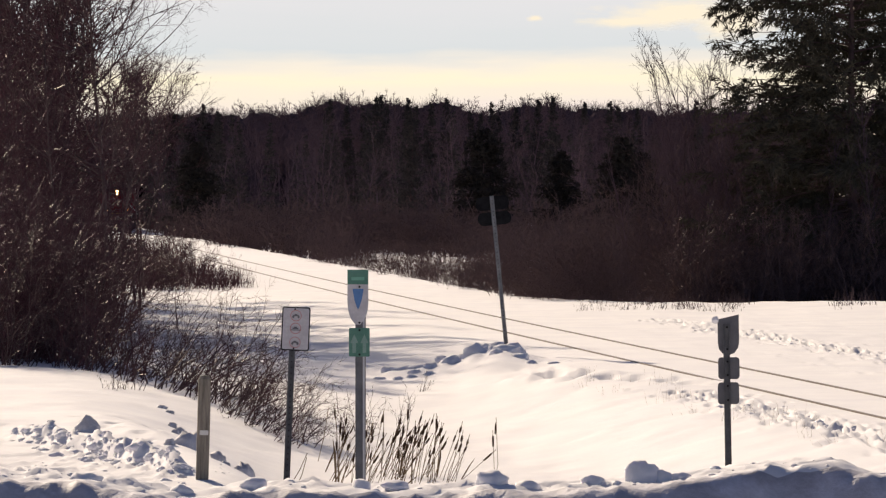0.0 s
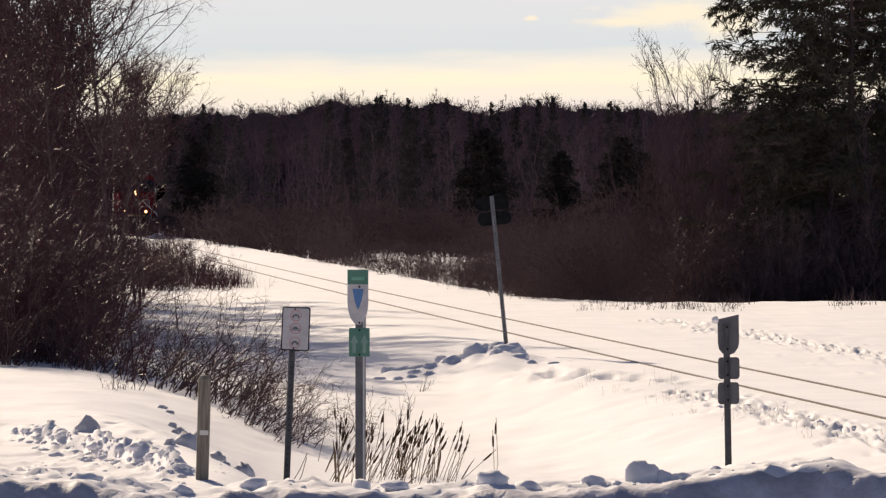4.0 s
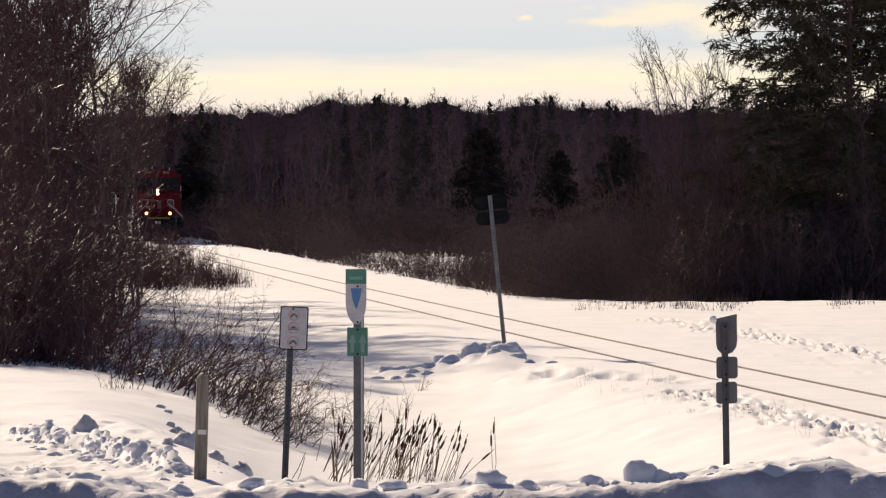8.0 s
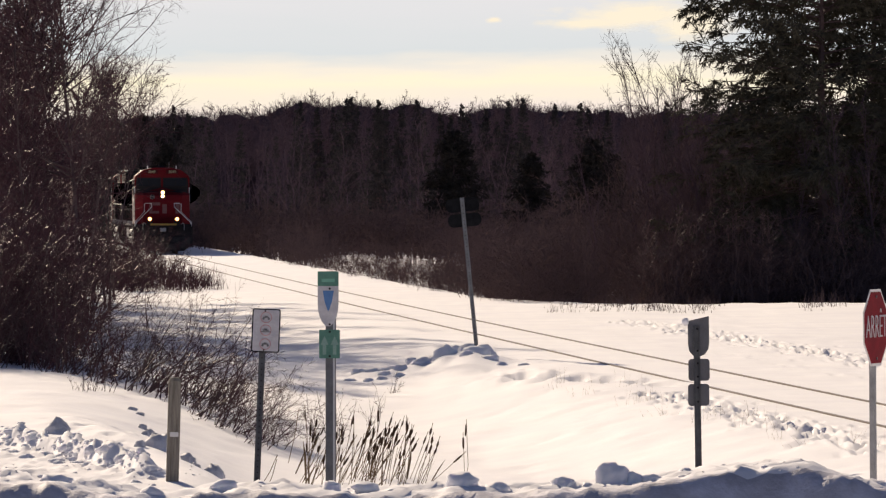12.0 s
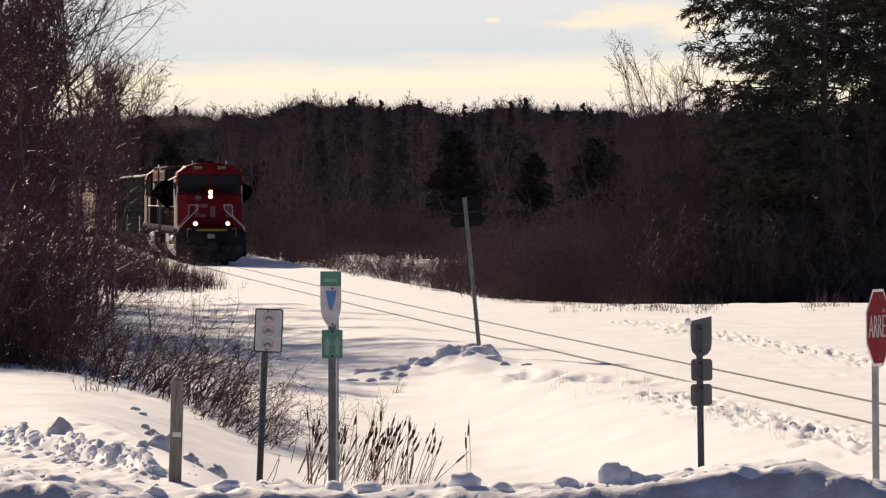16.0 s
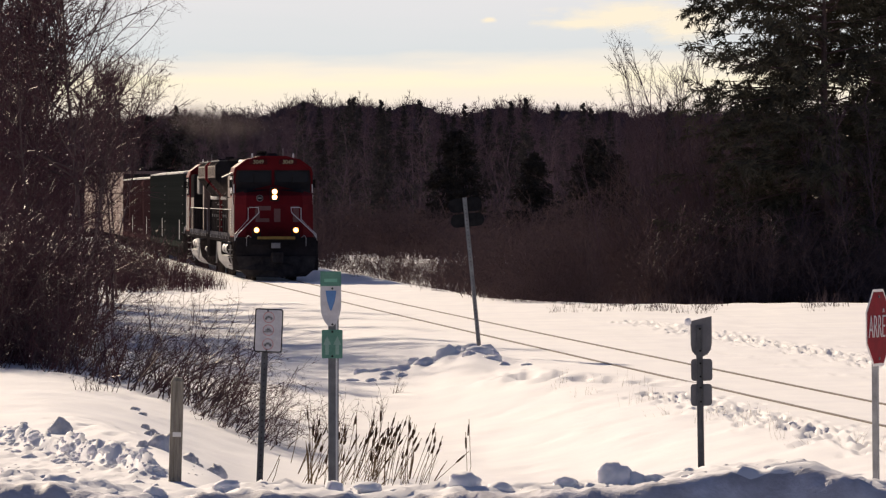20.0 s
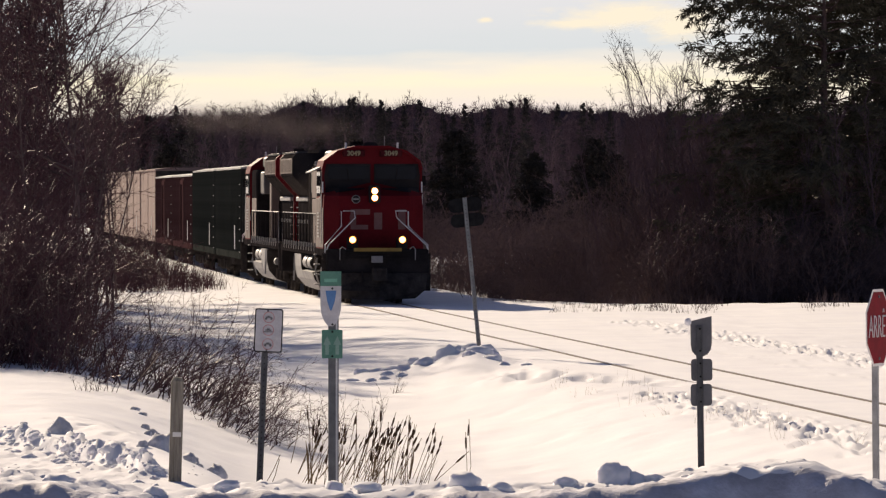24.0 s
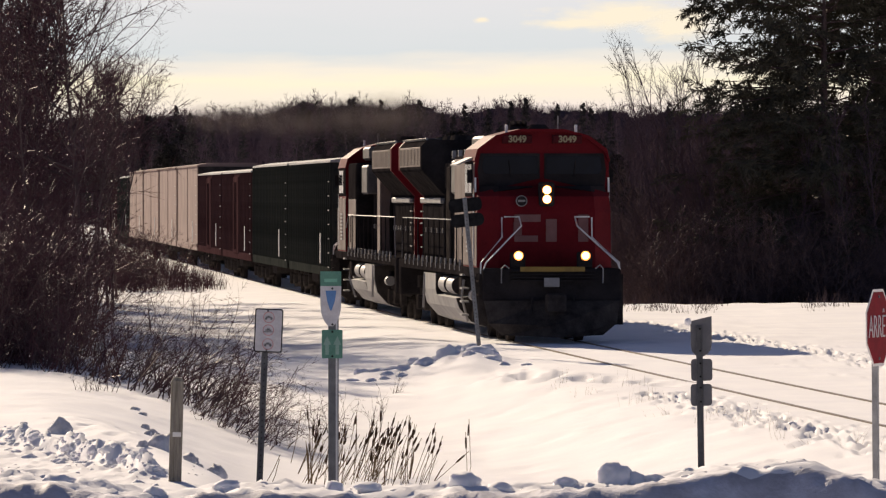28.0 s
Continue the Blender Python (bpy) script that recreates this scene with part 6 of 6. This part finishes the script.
# cattails in the ditch
def cattail(x, y, height, lean, spike, n):
    o = thing("cattail", "dry cattail stalk with a brown seed head", "cattail", "cattails in the ditch", at=pose(x, y, gz(x, y)) @ pose(0, 0, 0, rp.gauss(0, 4), math.degrees(lean), 0))
    bm = bmesh.new()
    bow = rp.gauss(0, 0.03)
    rod(bm, [(0, 0, -0.2), (bow, 0, height * 0.4), (bow * 0.6, 0, height * 0.75), (0, 0, height + spike + 0.07)], 0.0055, 4)
    part("stalk", bm, REED, o)
    bm = bmesh.new()
    r = rp.uniform(0.011, 0.017)
    loft(bm, [[(q * r * math.cos(k * math.tau / 7), q * r * math.sin(k * math.tau / 7), z) for k in range(7)] for q, z in ((0.4, height - 0.005), (0.95, height + 0.02), (1.05, height + spike * 0.5), (0.9, height + spike - 0.02), (0.35, height + spike))])
    part("seed_head", bm, CATTAIL, o, "dark brown seed head", True)
    if n:
        bm = bmesh.new()
        a = rp.uniform(-0.35, 0.35)
        prism(bm, [(0, -0.2), (0.012, -0.2), (0.012 + a * 0.3, height * 0.5), (a * 0.5, height * rp.uniform(0.7, 1.0))], "y", -0.001, 0.001)
        part("blade", bm, REED, o, "dry folded leaf blade")


for k in range(78):
    px = rp.choice((rp.uniform(640, 745), rp.uniform(640, 745), rp.uniform(655, 755), rp.uniform(580, 640), rp.uniform(750, 825)))
    y = rp.uniform(77, 85)
    x = (px - 14 - 832) * y / F_PX
    cattail(x, y, rp.uniform(0.42, 0.82), rp.gauss(0.3, 0.15), rp.uniform(0.08, 0.14), k % 2)
for px, y, h, l in ((871, 80, 0.68, 0.06), (874, 80.3, 0.5, -0.02), (815, 81, 0.42, 0.85), (570, 79, 0.72, 0.42), (600, 79.5, 0.72, 0.02), (715, 81, 0.85, 0.06), (770, 81, 0.72, 0.02)):
    cattail((px - 832) * y / F_PX, y, h, l, 0.16, 0)
for px, y, h, l in ((512, 78.5, 0.5, 0.5), (522, 78, 0.45, 0.35), (562, 86, 0.8, 0.2)):
    x = (px - 832) * y / F_PX
    o = thing("reed_stalk", "bare broken reed stalk in the snow", "reed", at=pose(x, y, gz(x, y)) @ pose(0, 0, 0, 0, math.degrees(l), 0))
    bm = bmesh.new()
    rod(bm, [(0, 0, -0.2), (0.02, 0, h * 0.5), (0, 0, h)], 0.007, 4)
    part("stalk", bm, REED, o)
kinds_grass = []
for i in range(3):
    r = random.Random(90 + i)
    seg = []
    for k in range(9):
        shoot(r, (r.gauss(0, 0.15), r.gauss(0, 0.15), -0.05), (r.gauss(0.1, 0.25), r.gauss(0, 0.2), 1), r.uniform(0.15, 0.4), 0.003, 3, 0.1, -0.02, seg)
    kinds_grass.append(tubes(seg))
rows = []
for k in range(16):
    y = rp.uniform(76, 104)
    x = float(line_x(y)) - rp.uniform(2.0, 3.2)
    rows.append((rp.randrange(3), x, y, gz(x, y), rp.uniform(0, 6), 0.8, rp.uniform(0.5, 1.2)))
scatter("dry_grass", kinds_grass, rows, REED, "thin dry grass stems poking through the snow", "grass")
kinds_tuft = []
for i in range(3):
    r = random.Random(190 + i)
    seg = []
    for k in range(8):
        shoot(r, (r.gauss(0, 0.12), r.gauss(0, 0.12), -0.05), (r.gauss(0.05, 0.3), r.gauss(0, 0.2), 1), r.uniform(0.15, 0.45), 0.0075, 3, 0.12, -0.02, seg)
    kinds_tuft.append(tubes(seg))
rows = []
for k in range(84):
    y = rp.uniform(160, 177)
    x = ((rp.uniform(1030, 1330) if k < 66 else rp.uniform(1480, 1560)) - 832) * y / F_PX
    rows.append((rp.randrange(3), x, y, gz(x, y), rp.uniform(0, 6), rp.uniform(0.8, 1.4), rp.uniform(0.4, 1.5)))
scatter("bank_grass", kinds_tuft, rows, BRUSH, "dark dry stems along the edge of the snow", "grass")


# lumps of ploughed snow
CRUMB = mat("crumbled_snow", (0.80, 0.79, 0.83), (0.90, 0.887, 0.905), 0.9, 0, 4.0, 40.0, 0.3, None, 0.01, 0.2)
cb = CRUMB.node_tree.nodes["Principled BSDF"]
cb.inputs["Subsurface Weight"].default_value, cb.inputs["Subsurface Scale"].default_value = 0.6, 0.05
cb.inputs["Subsurface Radius"].default_value = (1.0, 0.95, 1.0)
OLD = mat("old_snow", (0.5, 0.49, 0.52), (0.76, 0.75, 0.79), 0.8, 0, 6, 30, 0.5, None, 0.04, 0.1)
def lump(x, y, r, tall, label, material=CRUMB, group="snow lumps", sunk=0.0):
    o = thing("snow_lump", label, "snow", group, at=pose(x, y, gz(x, y) - sunk * tall, 0, 0, rp.uniform(0, 360)))
    bm = bmesh.new()
    bmesh.ops.create_icosphere(bm, subdivisions=3, radius=1)
    k = Vector((rp.uniform(0, 50), rp.uniform(0, 50), 0))
    for v in bm.verts:
        d = 1 + 0.22 * noise.noise(v.co * 1.1 + k) + 0.24 * noise.noise(v.co * 2.5 + k) + 0.17 * noise.noise(v.co * 5.6 + k)
        v.co = Vector((v.co.x * r * d, v.co.y * r * d, max(v.co.z, -0.5) * tall * d))
    part("lump", bm, material, o, "", True)


for px, py, r, tall in ((1135, 846, 0.145, 0.17), (1172, 852, 0.1, 0.09), (870, 872, 0.14, 0.10), (935, 876, 0.11, 0.06), (320, 872, 0.10, 0.08), (448, 872, 0.12, 0.08), (640, 875, 0.09, 0.1),
                       (1050, 858, 0.1, 0.06), (1205, 850, 0.1, 0.06), (150, 850, 0.14, 0.07), (700, 880, 0.12, 0.06)):
    lump((px - 832) * 50.5 / F_PX, 50.5, r, tall, "lump of frozen snow on the ploughed bank")
for px, y, r, tall in ((335, 71, 0.2, 0.22), (300, 70, 0.07, 0.08), (385, 72, 0.11, 0.12), (398, 71.5, 0.07, 0.08), (430, 72, 0.14, 0.18), (449, 71, 0.06, 0.06), (155, 74, 0.16, 0.19), (305, 84, 0.07, 0.07), (317, 83, 0.08, 0.08), (326, 82.6, 0.06, 0.06), (310, 82, 0.06, 0.06), (286, 89, 0.08, 0.05), (300, 88, 0.07, 0.04)):
    lump((px - 832) * y / F_PX, y, r, tall, "rounded block of old grey snow beside the trail", OLD)
for k in range(24):
    a = rp.random()
    px, y = 50 + 270 * a + rp.gauss(0, 18), 70 - 7 * a + rp.gauss(0, 0.8)
    lump((px - 832) * y / F_PX, y, rp.uniform(0.06, 0.13), rp.uniform(0.04, 0.07), "crumbled lump of ploughed snow beside the trail", CRUMB, "trail crumbs", 0.45)
for px, py, r, tall in ((905, 622, 0.2, 0.16), (880, 627, 0.17, 0.13), (862, 624, 0.15, 0.11), (840, 630, 0.2, 0.15), (818, 629, 0.13, 0.1), (800, 636, 0.17, 0.12), (783, 632, 0.12, 0.09), (762, 638, 0.14, 0.1),
                       (742, 634, 0.2, 0.07), (715, 633, 0.22, 0.07), (690, 632, 0.16, 0.06), (735, 645, 0.12, 0.06), (705, 655, 0.09, 0.07), (728, 652, 0.1, 0.05), (760, 650, 0.1, 0.06), (672, 648, 0.12, 0.05),
                       (895, 640, 0.22, 0.12), (920, 652, 0.14, 0.08), (880, 648, 0.12, 0.07), (940, 664, 0.1, 0.05), (980, 668, 0.1, 0.04), (915, 636, 0.16, 0.1)):
    y = 118.6 - 0.11 * (py - 620)
    lump((px - 832) * y / F_PX, y, 1.25 * r, 1.5 * tall, "rounded lump of snow on the ploughed heap", CRUMB, "heap lumps", 0.25)

kinds_crumb = []
for i in range(4):
    bm = bmesh.new()
    bmesh.ops.create_icosphere(bm, subdivisions=2, radius=1)
    for v in bm.verts:
        v.co *= 1 + 0.35 * noise.noise(v.co * 1.4 + Vector((7 * i, 3, 0)))
    bm.verts.ensure_lookup_table()
    kinds_crumb.append((np.array([tuple(v.co) for v in bm.verts]), np.array([[v.index for v in f.verts] for f in bm.faces])))
    bm.free()
rows = []
for k in range(480):
    a = rp.random()
    if k < 240:
        px, y = 25 + 300 * a + rp.gauss(0, 17), 71.3 - 8.6 * a + rp.gauss(0, 0.5)
    elif k < 320:
        px, y = rp.uniform(0, 500), rp.uniform(58, 66)
    else:
        px, y = rp.uniform(-60, 1640), rp.uniform(49.9, 52)
    x, r = (px - 832) * y / F_PX, 0.012 + (0.038 if k < 240 else 0.03) * rp.random() ** (1.8 if k < 240 else 4)
    rows.append((rp.randrange(4), x, y, gz(x, y) - 0.25 * r, rp.uniform(0, 6), r * 1.25, r * rp.uniform(0.6, 0.9)))
scatter("snow_crumbs", kinds_crumb, rows, CRUMB, "crumbs of broken snow thrown up by the plough", "snow", True)

# broken crust thrown up along the footpaths beside the line
kinds_clod = []
for i in range(4):
    bm = bmesh.new()
    bmesh.ops.create_icosphere(bm, subdivisions=1, radius=1)
    for v in bm.verts:
        v.co *= 1 + 0.45 * noise.noise(v.co * 1.3 + Vector((5 * i, 11, 0)))
    bm.verts.ensure_lookup_table()
    kinds_clod.append((np.array([tuple(v.co) for v in bm.verts]), np.array([[v.index for v in f.verts] for f in bm.faces])))
    bm.free()
rows = []
for k in range(260):
    if k < 190:
        y = rp.uniform(108, 142)
        x = float(line_x(y)) + 4.6 + rp.gauss(0, 0.34)
    else:
        y = rp.uniform(78, 95)
        x = float(line_x(y)) - 1.95 + rp.gauss(0, 0.26)
    r = 0.015 + 0.030 * rp.random() ** 2
    rows.append((rp.randrange(4), x, y, gz(x, y) - 0.2 * r, rp.uniform(0, 6), 1.5 * r, 0.7 * r))
scatter("crust_clods", kinds_clod, rows, SNOW, "clods of broken snow crust along the footpaths", "snow", True)

motions()
